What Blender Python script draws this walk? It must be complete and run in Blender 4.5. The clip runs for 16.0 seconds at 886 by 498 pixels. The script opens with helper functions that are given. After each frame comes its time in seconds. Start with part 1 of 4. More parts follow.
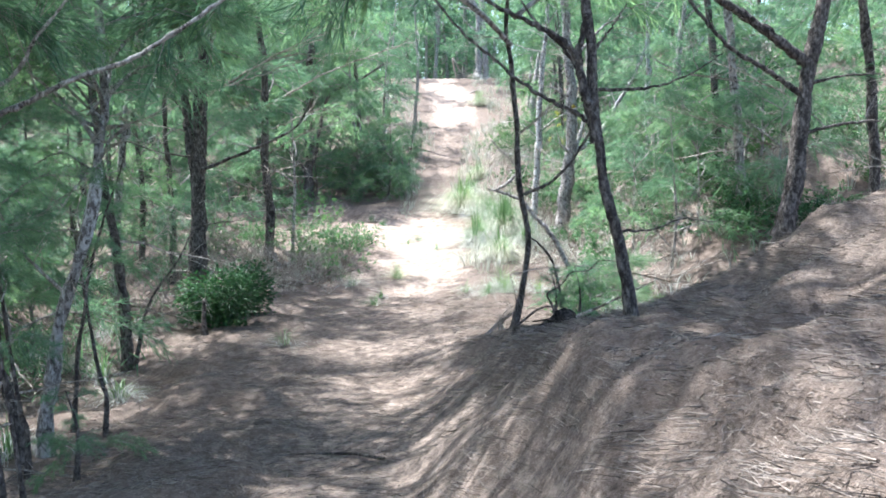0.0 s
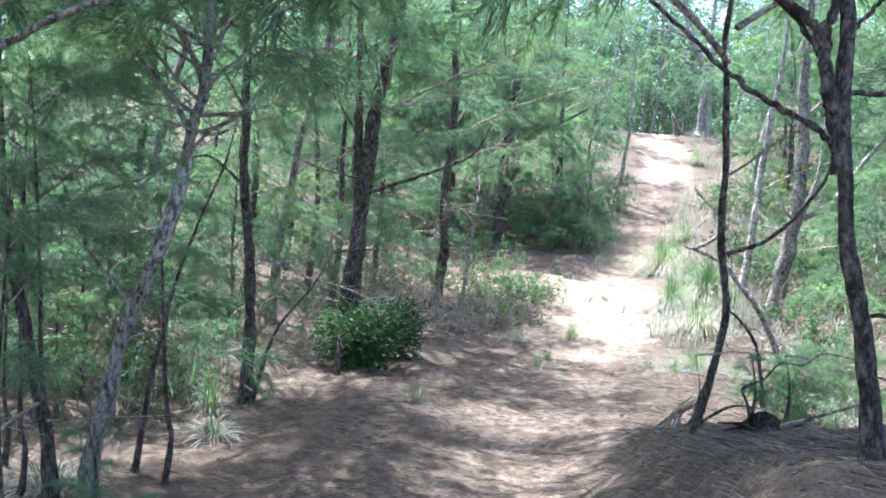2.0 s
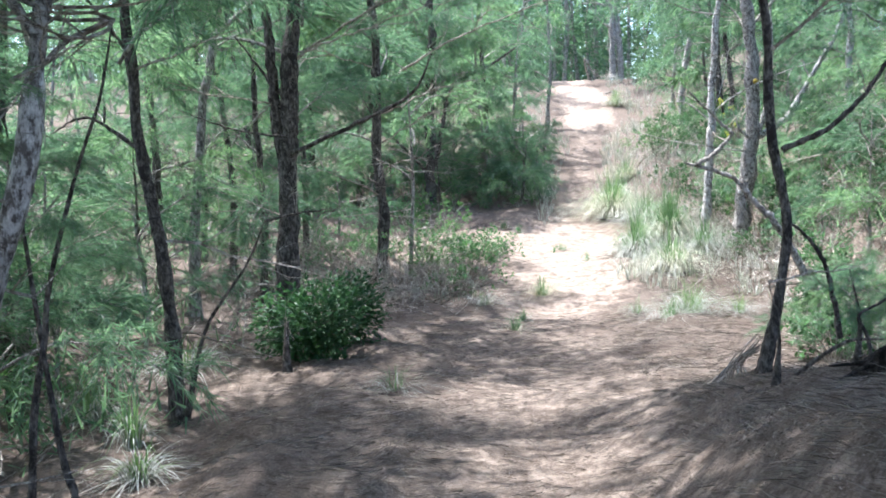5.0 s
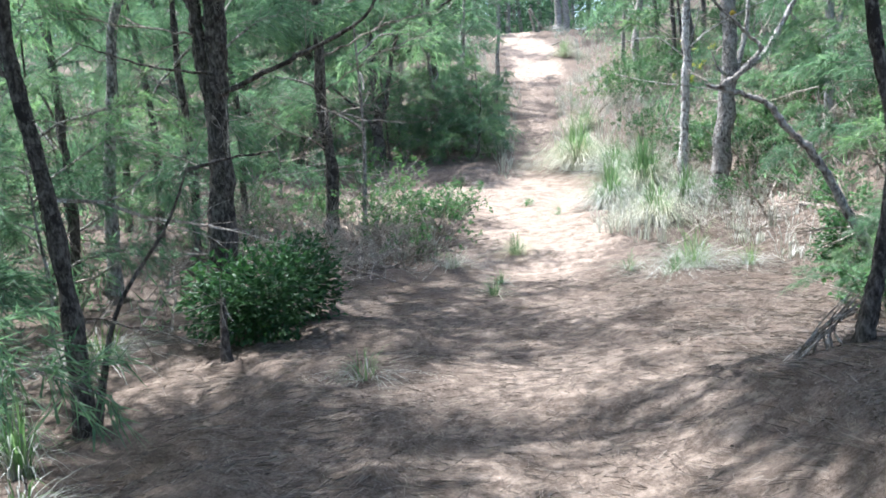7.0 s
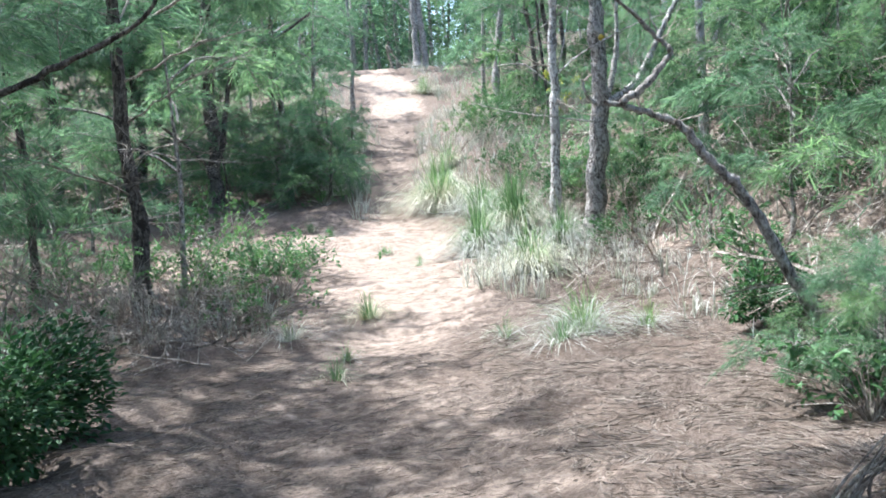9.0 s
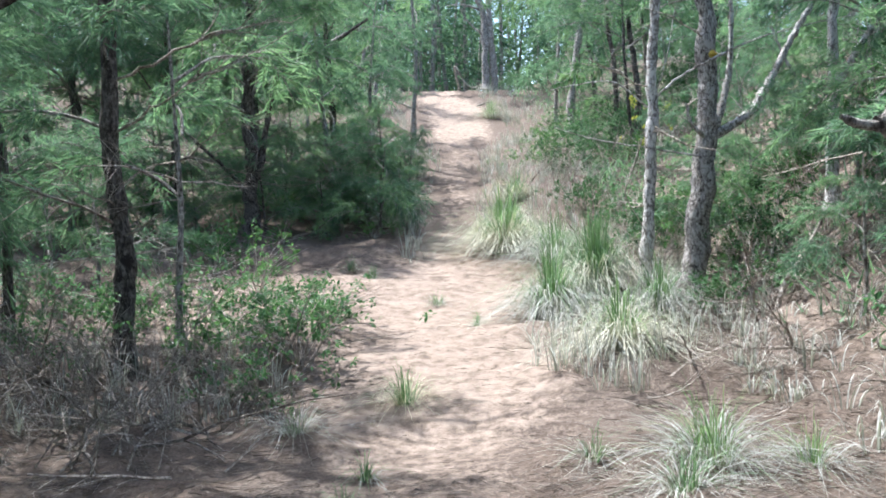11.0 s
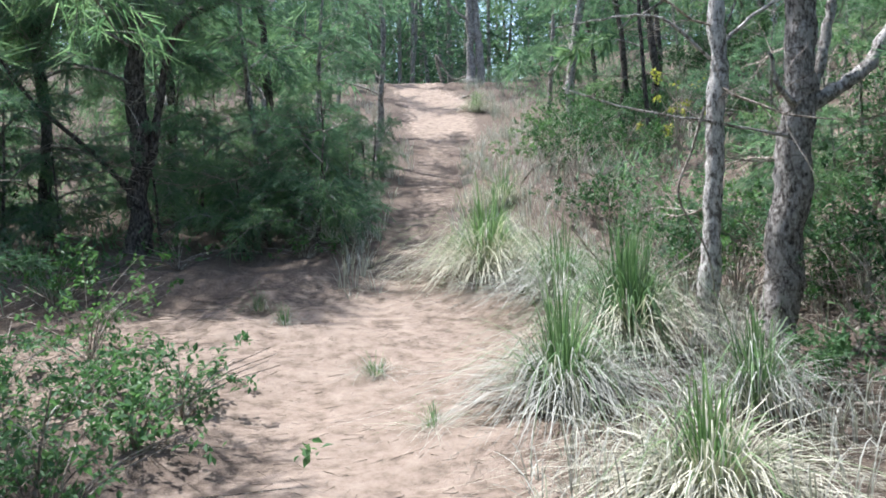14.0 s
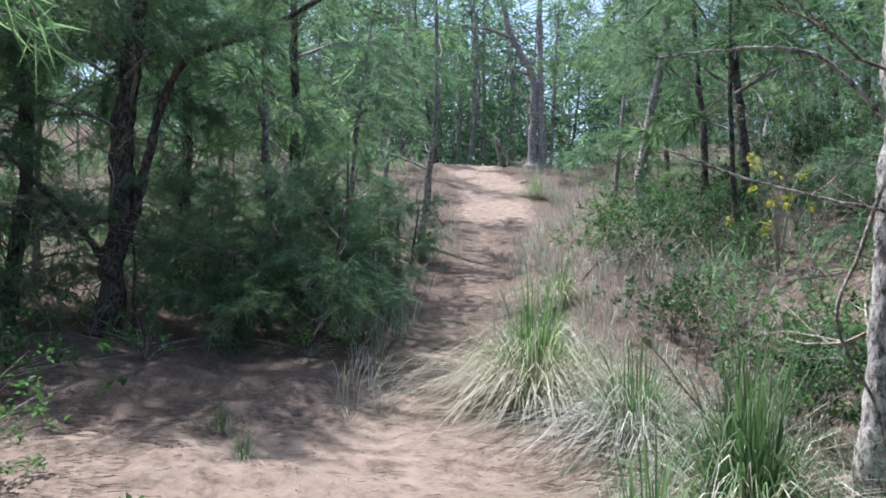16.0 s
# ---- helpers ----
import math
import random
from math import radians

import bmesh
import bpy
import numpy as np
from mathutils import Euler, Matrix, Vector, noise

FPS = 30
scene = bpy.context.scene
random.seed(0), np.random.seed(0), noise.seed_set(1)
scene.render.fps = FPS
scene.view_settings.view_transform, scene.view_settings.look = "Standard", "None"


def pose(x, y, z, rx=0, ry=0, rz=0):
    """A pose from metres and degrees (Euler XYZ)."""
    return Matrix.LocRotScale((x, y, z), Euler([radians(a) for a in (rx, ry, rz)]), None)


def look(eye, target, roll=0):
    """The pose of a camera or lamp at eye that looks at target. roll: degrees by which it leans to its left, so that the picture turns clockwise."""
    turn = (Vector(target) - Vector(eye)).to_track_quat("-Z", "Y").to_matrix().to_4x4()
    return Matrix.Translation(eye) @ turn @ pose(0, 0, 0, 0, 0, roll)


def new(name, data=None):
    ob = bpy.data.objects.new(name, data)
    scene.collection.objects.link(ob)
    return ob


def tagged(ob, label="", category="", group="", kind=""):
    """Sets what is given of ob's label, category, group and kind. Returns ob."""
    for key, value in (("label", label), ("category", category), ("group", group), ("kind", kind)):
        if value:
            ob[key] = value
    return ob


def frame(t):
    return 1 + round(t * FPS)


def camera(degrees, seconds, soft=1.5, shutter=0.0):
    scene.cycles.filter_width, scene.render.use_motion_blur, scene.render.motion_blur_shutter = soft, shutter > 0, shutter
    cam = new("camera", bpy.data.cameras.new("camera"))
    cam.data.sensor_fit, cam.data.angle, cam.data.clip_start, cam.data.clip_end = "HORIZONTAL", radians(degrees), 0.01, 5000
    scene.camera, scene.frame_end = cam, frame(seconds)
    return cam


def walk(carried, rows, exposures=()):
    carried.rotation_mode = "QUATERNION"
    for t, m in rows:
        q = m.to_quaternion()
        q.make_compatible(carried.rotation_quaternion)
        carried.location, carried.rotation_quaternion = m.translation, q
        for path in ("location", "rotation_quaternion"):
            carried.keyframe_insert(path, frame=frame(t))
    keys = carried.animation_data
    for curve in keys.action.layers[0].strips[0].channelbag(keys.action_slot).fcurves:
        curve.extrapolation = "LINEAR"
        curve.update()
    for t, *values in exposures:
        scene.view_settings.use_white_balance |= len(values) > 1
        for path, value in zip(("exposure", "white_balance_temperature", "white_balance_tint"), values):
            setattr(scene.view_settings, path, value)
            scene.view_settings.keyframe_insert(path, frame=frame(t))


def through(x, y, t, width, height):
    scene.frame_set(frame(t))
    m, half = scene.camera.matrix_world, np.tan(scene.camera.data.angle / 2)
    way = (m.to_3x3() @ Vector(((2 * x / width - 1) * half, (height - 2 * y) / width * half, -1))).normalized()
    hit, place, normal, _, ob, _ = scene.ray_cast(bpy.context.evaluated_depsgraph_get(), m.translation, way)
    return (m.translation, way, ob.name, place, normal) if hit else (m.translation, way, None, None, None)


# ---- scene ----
cam = camera(54.0, 16.0, soft=1.8)
PATH = [
    (0, (0.075, -0.292, 1.067), (0.286, 1.687, 0.866), -0.8),
    (0.5, (0.23, 0.016, 1.085), (0.322, 2.007, 0.918), 0.8),
    (1, (0.323, 0.476, 1.044), (0.262, 2.471, 0.915), 1.0),
    (1.5, (0.431, 0.84, 1.037), (0.278, 2.831, 0.92), 3.5),
    (2, (0.467, 1.193, 0.92), (0.212, 3.174, 0.822), 4.9),
    (2.5, (0.355, 1.439, 0.733), (0.343, 3.438, 0.665), 3.4),
    (3, (0.227, 1.591, 0.796), (0.268, 3.589, 0.723), 2.7),
    (3.5, (0.24, 1.893, 0.773), (0.125, 3.888, 0.699), 4.1),
    (4, (0.123, 2.185, 0.661), (0.118, 4.184, 0.634), 2.3),
    (4.2, (0.07, 2.295, 0.67), (0.04, 4.293, 0.587), -1.0),
    (6.3, (-0.173, 3.478, 0.522), (-0.256, 5.468, 0.339), -2.3),
    (6.5, (-0.207, 3.643, 0.513), (-0.268, 5.632, 0.315), -3.0),
    (7, (-0.305, 4.046, 0.445), (-0.245, 6.032, 0.21), -3.8),
    (7.5, (-0.223, 4.484, 0.456), (-0.056, 6.465, 0.239), -2.8),
    (8, (-0.171, 4.916, 0.433), (0.146, 6.881, 0.243), -5.0),
    (8.2, (-0.12, 5.079, 0.429), (0.247, 7.037, 0.255), -4.9),
    (10.3, (0.273, 7.063, 0.494), (0.621, 9.026, 0.338), -4.4),
    (10.5, (0.297, 7.275, 0.514), (0.634, 9.242, 0.373), -3.9),
    (11, (0.416, 7.802, 0.551), (0.651, 9.785, 0.452), -2.2),
    (11.5, (0.506, 8.296, 0.571), (0.742, 10.281, 0.504), -3.2),
    (12, (0.654, 8.88, 0.545), (0.869, 10.868, 0.513), -2.8),
    (12.5, (0.814, 9.615, 0.515), (1.128, 11.59, 0.505), -1.3),
    (13, (0.981, 10.239, 0.546), (1.34, 12.207, 0.545), -2.1),
    (13.5, (1.077, 10.859, 0.538), (1.421, 12.829, 0.524), -1.5),
    (14, (1.176, 11.342, 0.566), (1.435, 13.324, 0.477), -2.2),
    (14.5, (1.312, 11.864, 0.552), (1.594, 13.844, 0.498), -0.9),
    (15, (1.422, 12.339, 0.585), (1.675, 14.322, 0.543), -1.3),
    (15.5, (1.512, 12.868, 0.609), (1.698, 14.859, 0.62), -1.2),
    (16, (1.545, 13.284, 0.655), (1.683, 15.276, 0.764), 1.8),
]
walk(cam, [(t, look(eye, target, roll)) for t, eye, target, roll in PATH],
     exposures=[(0, 2.18, 5750, 8), (4, 2.12, 5800, 10), (6.5, 1.87, 5800, 9), (8, 1.9, 5750, 8), (11, 1.57, 5850, 9), (13, 1.32, 5900, 10), (15, 1.12, 5950, 10), (16, 1.0, 5950, 14)])

# ---- world, sun ----
SUN_TURN, SUN_RISE = radians(-46), radians(67)      # turn from +y towards -x is negative x
to_sun = Vector((math.sin(SUN_TURN) * math.cos(SUN_RISE), math.cos(SUN_TURN) * math.cos(SUN_RISE), math.sin(SUN_RISE)))
world = bpy.data.worlds.new("world")
scene.world = world
world.use_nodes = True
wn = world.node_tree
sky = wn.nodes.new("ShaderNodeTexSky")
sky.sky_type = "NISHITA"
sky.sun_disc = False
sky.sun_elevation, sky.sun_rotation = SUN_RISE, SUN_TURN
sky.air_density, sky.dust_density, sky.ozone_density = 1.0, 2.5, 0.6
wn.links.new(sky.outputs[0], wn.nodes["Background"].inputs[0])
wn.nodes["Background"].inputs[1].default_value = 0.15
lamp = bpy.data.lights.new("sun", "SUN")
lamp.energy, lamp.angle, lamp.color = 4.6, radians(0.8), (1.0, 0.965, 0.92)
sun = new("sun", lamp)
sun.matrix_world = look(to_sun * 60, (0, 0, 0))


# ---- materials ----
def material(name, rough=0.85, spec=0.2):
    m = bpy.data.materials.new(name)
    m.use_nodes = True
    b = m.node_tree.nodes["Principled BSDF"]
    b.inputs["Roughness"].default_value = rough
    b.inputs["Specular IOR Level"].default_value = spec
    return m, m.node_tree, b


def node(nt, kind, **values):
    n = nt.nodes.new(kind)
    for k, v in values.items():
        n.inputs[k].default_value = v
    return n


def noise_tex(nt, vec, scale, detail=4.0, rough=0.6):
    n = node(nt, "ShaderNodeTexNoise", Scale=scale, Detail=detail, Roughness=rough)
    nt.links.new(vec, n.inputs["Vector"])
    return n.outputs["Fac"]


def ramp(nt, fac, stops):
    r = nt.nodes.new("ShaderNodeValToRGB")
    while len(r.color_ramp.elements) < len(stops):
        r.color_ramp.elements.new(0.5)
    for e, (p, c) in zip(r.color_ramp.elements, stops):
        e.position, e.color = p, (*c, 1)
    nt.links.new(fac, r.inputs[0])
    return r.outputs[0]


def mix(nt, fac, a, b, kind="MIX"):
    n = nt.nodes.new("ShaderNodeMix")
    n.data_type, n.blend_type = "RGBA", kind
    for sock, v in ((n.inputs[0], fac), (n.inputs[6], a), (n.inputs[7], b)):
        if isinstance(v, (int, float)):
            sock.default_value = v
        elif isinstance(v, tuple):
            sock.default_value = (*v, 1)
        else:
            nt.links.new(v, sock)
    return n.outputs[2]


def bump(nt, b, fac, strength, dist):
    n = node(nt, "ShaderNodeBump", Strength=strength, Distance=dist)
    nt.links.new(fac, n.inputs["Height"])
    nt.links.new(n.outputs[0], b.inputs["Normal"])


def stretched(nt, scale):
    tc = nt.nodes.new("ShaderNodeTexCoord")
    mp = node(nt, "ShaderNodeMapping", Scale=scale)
    nt.links.new(tc.outputs["Object"], mp.inputs["Vector"])
    return mp.outputs[0]


def ground_material():
    m, nt, b = material("sand_and_litter", 0.95, 0.1)
    vec = stretched(nt, (1, 1, 1))
    at = nt.nodes.new("ShaderNodeAttribute")
    at.attribute_name = "sand"
    coarse, mid, fine = noise_tex(nt, vec, 0.9, 5), noise_tex(nt, vec, 7.0, 6, 0.7), noise_tex(nt, vec, 95.0, 3, 0.7)
    streak = mix(nt, 0.45, noise_tex(nt, vec, 55.0, 4, 0.75), noise_tex(nt, vec, 14.0, 5, 0.7))
    sand = ramp(nt, mid, [(0.35, (0.19, 0.145, 0.112)), (0.52, (0.28, 0.218, 0.174)), (0.7, (0.35, 0.28, 0.226))])
    litter = ramp(nt, streak, [(0.34, (0.032, 0.025, 0.021)), (0.5, (0.115, 0.088, 0.071)), (0.66, (0.25, 0.202, 0.167))])
    litter = mix(nt, ramp(nt, coarse, [(0.35, (0, 0, 0)), (0.7, (1, 1, 1))]), litter, (0.13, 0.093, 0.07), "MIX")
    litter = mix(nt, 0.45, litter, ramp(nt, streak, [(0.36, (0.032, 0.025, 0.021)), (0.66, (0.25, 0.202, 0.167))]))
    edge = nt.nodes.new("ShaderNodeMath")
    edge.operation = "ADD"
    nt.links.new(at.outputs["Fac"], edge.inputs[0])
    off = node(nt, "ShaderNodeMapRange", **{"From Min": 0.25, "From Max": 0.75, "To Min": -0.35, "To Max": 0.35})
    nt.links.new(mid, off.inputs["Value"])
    nt.links.new(off.outputs[0], edge.inputs[1])
    fac = ramp(nt, edge.outputs[0], [(0.3, (0, 0, 0)), (0.7, (1, 1, 1))])
    specks = ramp(nt, noise_tex(nt, vec, 38, 2), [(0.66, (1, 1, 1)), (0.74, (0.45, 0.38, 0.33))])
    litter = mix(nt, 0.7, litter, specks, "MULTIPLY")
    col = mix(nt, fac, litter, sand)
    nt.links.new(col, b.inputs["Base Color"])
    rel = mix(nt, 0.5, mid, fine)
    bump(nt, b, rel, 0.8, 0.045)
    return m


def bark_material(name, dark, mid, light, patch=None):
    m, nt, b = material(name, 0.92, 0.15)
    f = noise_tex(nt, stretched(nt, (12, 12, 5.5)), 3.0, 6, 0.75)
    blot = noise_tex(nt, stretched(nt, (1, 1, 0.7)), 9.0, 5, 0.75)
    ring = noise_tex(nt, stretched(nt, (1, 1, 9)), 2.6, 4, 0.7)
    col = ramp(nt, f, [(0.4, dark), (0.5, mid), (0.61, light)])
    col = mix(nt, ramp(nt, blot, [(0.54, (0, 0, 0)), (0.6, (1, 1, 1))]), col, patch or dark)
    col = mix(nt, ramp(nt, ring, [(0.6, (0, 0, 0)), (0.68, (0.75, 0.75, 0.75))]), col, dark)
    nt.links.new(col, b.inputs["Base Color"])
    bump(nt, b, mix(nt, 0.5, f, blot), 1.0, 0.05)
    return m


def leaf_material(name, dark, light, through=0.35, rough=0.6, spec=0.3):
    m, nt, b = material(name, rough, spec)
    ge, ob = nt.nodes.new("ShaderNodeNewGeometry"), nt.nodes.new("ShaderNodeObjectInfo")
    a = ramp(nt, ge.outputs["Random Per Island"], [(0.0, dark), (1.0, light)])
    tone = ramp(nt, ob.outputs["Random"], [(0.0, (0.75, 0.78, 0.8)), (0.5, (1, 1, 1)), (1.0, (1.2, 1.15, 0.9))])
    col = mix(nt, 1.0, a, tone, "MULTIPLY")
    nt.links.new(col, b.inputs["Base Color"])
    tr = nt.nodes.new("ShaderNodeBsdfTranslucent")
    nt.links.new(mix(nt, 1.0, col, (1.15, 1.27, 0.95), "MULTIPLY"), tr.inputs["Color"])
    ms = nt.nodes.new("ShaderNodeMixShader")
    ms.inputs[0].default_value = through
    nt.links.new(b.outputs[0], ms.inputs[1])
    nt.links.new(tr.outputs[0], ms.inputs[2])
    nt.links.new(ms.outputs[0], nt.nodes["Material Output"].inputs["Surface"])
    return m


GROUND = ground_material()
BARK = bark_material("dark_bark", (0.034, 0.028, 0.025), (0.095, 0.08, 0.07), (0.21, 0.183, 0.16))
BARK_GREY = bark_material("grey_bark", (0.055, 0.047, 0.042), (0.24, 0.215, 0.195), (0.5, 0.47, 0.435), (0.4, 0.37, 0.34))
BARK_PALE = bark_material("pale_bark", (0.10, 0.085, 0.075), (0.46, 0.43, 0.4), (0.7, 0.67, 0.63), (0.15, 0.13, 0.118))
DEAD = bark_material("dead_wood", (0.13, 0.105, 0.085), (0.33, 0.285, 0.24), (0.55, 0.5, 0.44))
NEEDLE = leaf_material("casuarina_needles", (0.06, 0.125, 0.079), (0.205, 0.302, 0.198), 0.55, 0.6, 0.25)
GLOSSY = leaf_material("glossy_leaves", (0.022, 0.062, 0.026), (0.068, 0.142, 0.054), 0.25, 0.5, 0.18)
WEED = leaf_material("weed_leaves", (0.045, 0.105, 0.047), (0.125, 0.23, 0.1), 0.35)
BLADE = leaf_material("green_blades", (0.06, 0.125, 0.05), (0.2, 0.29, 0.145), 0.35)
BARK_BLACK = bark_material("rotten_bark", (0.012, 0.01, 0.009), (0.03, 0.025, 0.022), (0.075, 0.062, 0.053))
STRAW = leaf_material("dry_blades", (0.2, 0.19, 0.162), (0.56, 0.55, 0.5), 0.25, 0.7)
LITTER = leaf_material("fallen_needles", (0.055, 0.041, 0.033), (0.35, 0.285, 0.235), 0.05, 0.9, 0.1)
FUNGUS = bark_material("yellow_fungus", (0.3, 0.2, 0.03), (0.55, 0.42, 0.08), (0.7, 0.58, 0.2))
YELLOW = leaf_material("yellow_leaves", (0.16, 0.2, 0.04), (0.42, 0.4, 0.1), 0.35)


# ---- lie of the land ----
def smooth(a, b, v):
    u = np.clip((v - a) / (b - a), 0.0, 1.0)
    return u * u * (3 - 2 * u)


def trail(y):
    """Middle of the trail at y."""
    return 0.25 + 0.25 * smooth(3, 11, y) + 0.35 * smooth(9, 15, y) + 1.35 * smooth(14, 20.5, y) + 2.2 * smooth(20, 37, y)


def height(x, y):
    """Lie of the land without the small bumps."""
    z = -0.3 - 0.57 * smooth(-1.5, 7.5, y)
    z += 0.32 * smooth(12.8, 16.5, y) + 0.42 * smooth(16, 20, y) + 0.55 * smooth(19, 23.5, y)
    z += 2.0 * smooth(22, 35, y) + 2.9 * smooth(32, 44, y) + 1.2 * smooth(44, 70, y)
    d = x - trail(y)
    # bank on the right of the first stretch
    along = smooth(-7, -1, y) * (1 - smooth(3.8 + 1.3 * smooth(2.0, 3.4, d), 10.2, y))
    z = z + along * (0.87 * smooth(0.0, 1.25, d) + 0.8 * smooth(1.0, 4.4, d))
    z = z + 0.5 * smooth(0.5, 1.8, d) * smooth(20, 24, y) * (1 - smooth(29, 33, y))
    z -= 0.22 * smooth(2.2, 3.2, d) * smooth(13, 15, y) * (1 - smooth(19, 22, y)) * (1 - smooth(5, 7, d))
    # slope rising on the right beyond the dip
    start = 2.3 + 0.5 * smooth(13, 17, y)
    z += 2.1 * smooth(start, start + 4.0, d) * smooth(7.5, 11.5, y) * (1 - 0.6 * smooth(24, 34, y))
    z += 0.9 * smooth(5, 16, d) * smooth(6, 16, y)
    # falling ground on the left
    z -= 0.3 * smooth(0.9, 4.5, -d) * (1 - smooth(8, 14, y))
    z += 0.8 * smooth(4, 12, -d) * smooth(12, 22, y)
    # worn hollow of the trail
    z -= 0.06 * np.maximum(0.0, 1 - (d / 0.9) ** 2) * (1 - smooth(30, 34, y))
    return z


def cell(ix, iy, seed):
    h = np.sin(ix * 127.1 + iy * 311.7 + seed * 74.7) * 43758.5453
    return h - np.floor(h)


def lumps(x, y, seed):
    """Smooth value noise, 0 to 1, one lump a metre."""
    x, y = np.asarray(x, float), np.asarray(y, float)
    ix, iy = np.floor(x), np.floor(y)
    u, v = x - ix, y - iy
    u, v = u * u * (3 - 2 * u), v * v * (3 - 2 * v)
    a = cell(ix, iy, seed) * (1 - u) + cell(ix + 1, iy, seed) * u
    b = cell(ix, iy + 1, seed) * (1 - u) + cell(ix + 1, iy + 1, seed) * u
    return a * (1 - v) + b * v


def land(x, y):
    """Height of the ground with its small bumps."""
    z = height(x, y)
    off = 0.45 + 0.75 * smooth(0.4, 1.3, np.abs(x - trail(y)))
    bank = smooth(0.25, 1.0, x - trail(y)) * (1 - smooth(4.2, 6.5, y))
    z = z + 0.3 * bank * (lumps(x * 1.2 + 3, y * 1.3, 7) - 0.5) + 0.2 * bank * (lumps(x * 3.4, y * 3.1, 8) - 0.5)
    z = z + bank * (0.1 * (lumps(x * 4.6 + 0.8 * y, y * 4.2, 31) - 0.5) + 0.06 * (lumps(x * 8.5, y * 9.2 + x, 32) - 0.5))
    return z + 0.10 * (lumps(x * 0.9, y * 0.9, 1) - 0.5) + off * (0.1 * (lumps(x * 2.3 + 0.4 * y, y * 2.7, 2) - 0.5) + 0.06 * (lumps(x * 5.5, y * 6.1 + x, 3) - 0.5))


def stretch(lo, hi, step, far):
    mid = np.arange(lo, hi + step / 2, step)
    out = [step]
    while sum(out) < far:
        out.append(out[-1] * 1.22)
    s = np.cumsum(out)
    return np.concatenate([(lo - s)[::-1], mid, hi + s])


def ground():
    xs, ys = stretch(-3.5, 6.5, 0.06, 420), stretch(-1.5, 20, 0.06, 420)
    gx, gy = np.meshgrid(xs, ys)
    gz = land(gx, gy)
    nx, ny = len(xs), len(ys)
    i = np.arange(nx * ny).reshape(ny, nx)
    quads = np.stack([i[:-1, :-1], i[:-1, 1:], i[1:, 1:], i[1:, :-1]], -1).reshape(-1, 4)
    me = raw_mesh("ground", np.stack([gx, gy, gz], -1).reshape(-1, 3), quads, True)
    d = gx - trail(gy)
    wide = 0.75 + 0.6 * smooth(12.5, 15, gy) * (1 - smooth(17.5, 20, gy)) - 0.52 * smooth(18, 20, gy) + 0.7 * smooth(31, 34, gy)
    wide = wide + 0.5 * (lumps(gx * 0.8, gy * 0.8, 5) - 0.5)
    open_left = smooth(15.3, 16.3, gy) * (1 - smooth(19.8, 20.8, gy))
    wide = wide + 0.75 * open_left
    d = d + 0.75 * open_left
    on = 1 - np.clip((np.abs(d) - wide * 0.75) / (wide * 0.7), 0, 1)
    amount = 0.36 + 0.44 * smooth(12.0, 14.5, gy)
    amount = amount * (1 - 0.62 * smooth(18.5, 20.5, gy) * (1 - smooth(31, 33.5, gy)))
    sand = on * amount * (1 - smooth(41, 43, gy)) + 0.4 * (lumps(gx * 0.6, gy * 0.6, 9) - 0.5) * smooth(12, 15, gy)
    sand = sand * (1 - 0.75 * smooth(0.15, 0.9, -(gx - trail(gy)) + 0.9 * (lumps(gx * 1.4, gy * 1.4, 15) - 0.5)) * smooth(11, 13, gy) * (1 - smooth(15.2, 16.6, gy)))
    # less sand left of the climb: dark soil, and shade put into the colour
    sand = sand * (1 - 0.35 * smooth(0.5, 1.3, -(gx - trail(gy)) + 0.8 * (lumps(gx * 1.4, gy * 1.4, 16) - 0.5)) * smooth(17.6, 19.4, gy) * (1 - smooth(24, 27, gy)))
    sand = np.maximum(sand, 0.4 * smooth(1.2, 2.0, -d) * smooth(4, 6, gy) * (1 - smooth(9.5, 11.5, gy)) * lumps(gx, gy, 12))
    sand = np.maximum(sand, 0.42 * smooth(2.6, 3.6, gx - trail(gy)) * (1 - smooth(9, 12, gx - trail(gy))) * smooth(8.5, 10.5, gy) * (1 - smooth(26, 30, gy)) * smooth(0.25, 0.6, lumps(gx * 0.7, gy * 0.8, 14)))
    at = me.attributes.new("sand", "FLOAT", "POINT")
    at.data.foreach_set("value", np.clip(sand, 0, 1).astype(np.float32).ravel())
    me.materials.append(GROUND)
    return tagged(new("ground", me), "sandy ground under brown fallen needles, worn pale along the trail", "ground", kind="structure")


# ---- builders ----
def raw_mesh(name, verts, faces, soft=False):
    """A mesh from arrays of points and of faces with one number of corners."""
    verts, faces = np.asarray(verts, np.float32), np.asarray(faces, np.int32)
    me = bpy.data.meshes.new(name)
    n, k = faces.shape
    me.vertices.add(len(verts))
    me.vertices.foreach_set("co", verts.ravel())
    me.loops.add(n * k)
    me.loops.foreach_set("vertex_index", faces.ravel())
    me.polygons.add(n)
    me.polygons.foreach_set("loop_start", np.arange(0, n * k, k, dtype=np.int32))
    me.polygons.foreach_set("use_smooth", np.full(n, soft))
    me.update(calc_edges=True)
    return me


def thing(name, at, label, category, group="", kind=""):
    ob = new(name)
    ob.empty_display_size = 0.1
    ob.location = at
    return tagged(ob, label, category, group, kind)


def part(name, me, mat, parent, label="", at=None):
    if mat and not me.materials:
        me.materials.append(mat)
    ob = new(name, me)
    ob.parent = parent
    if at is not None:
        ob.matrix_basis = at
    return tagged(ob, label)


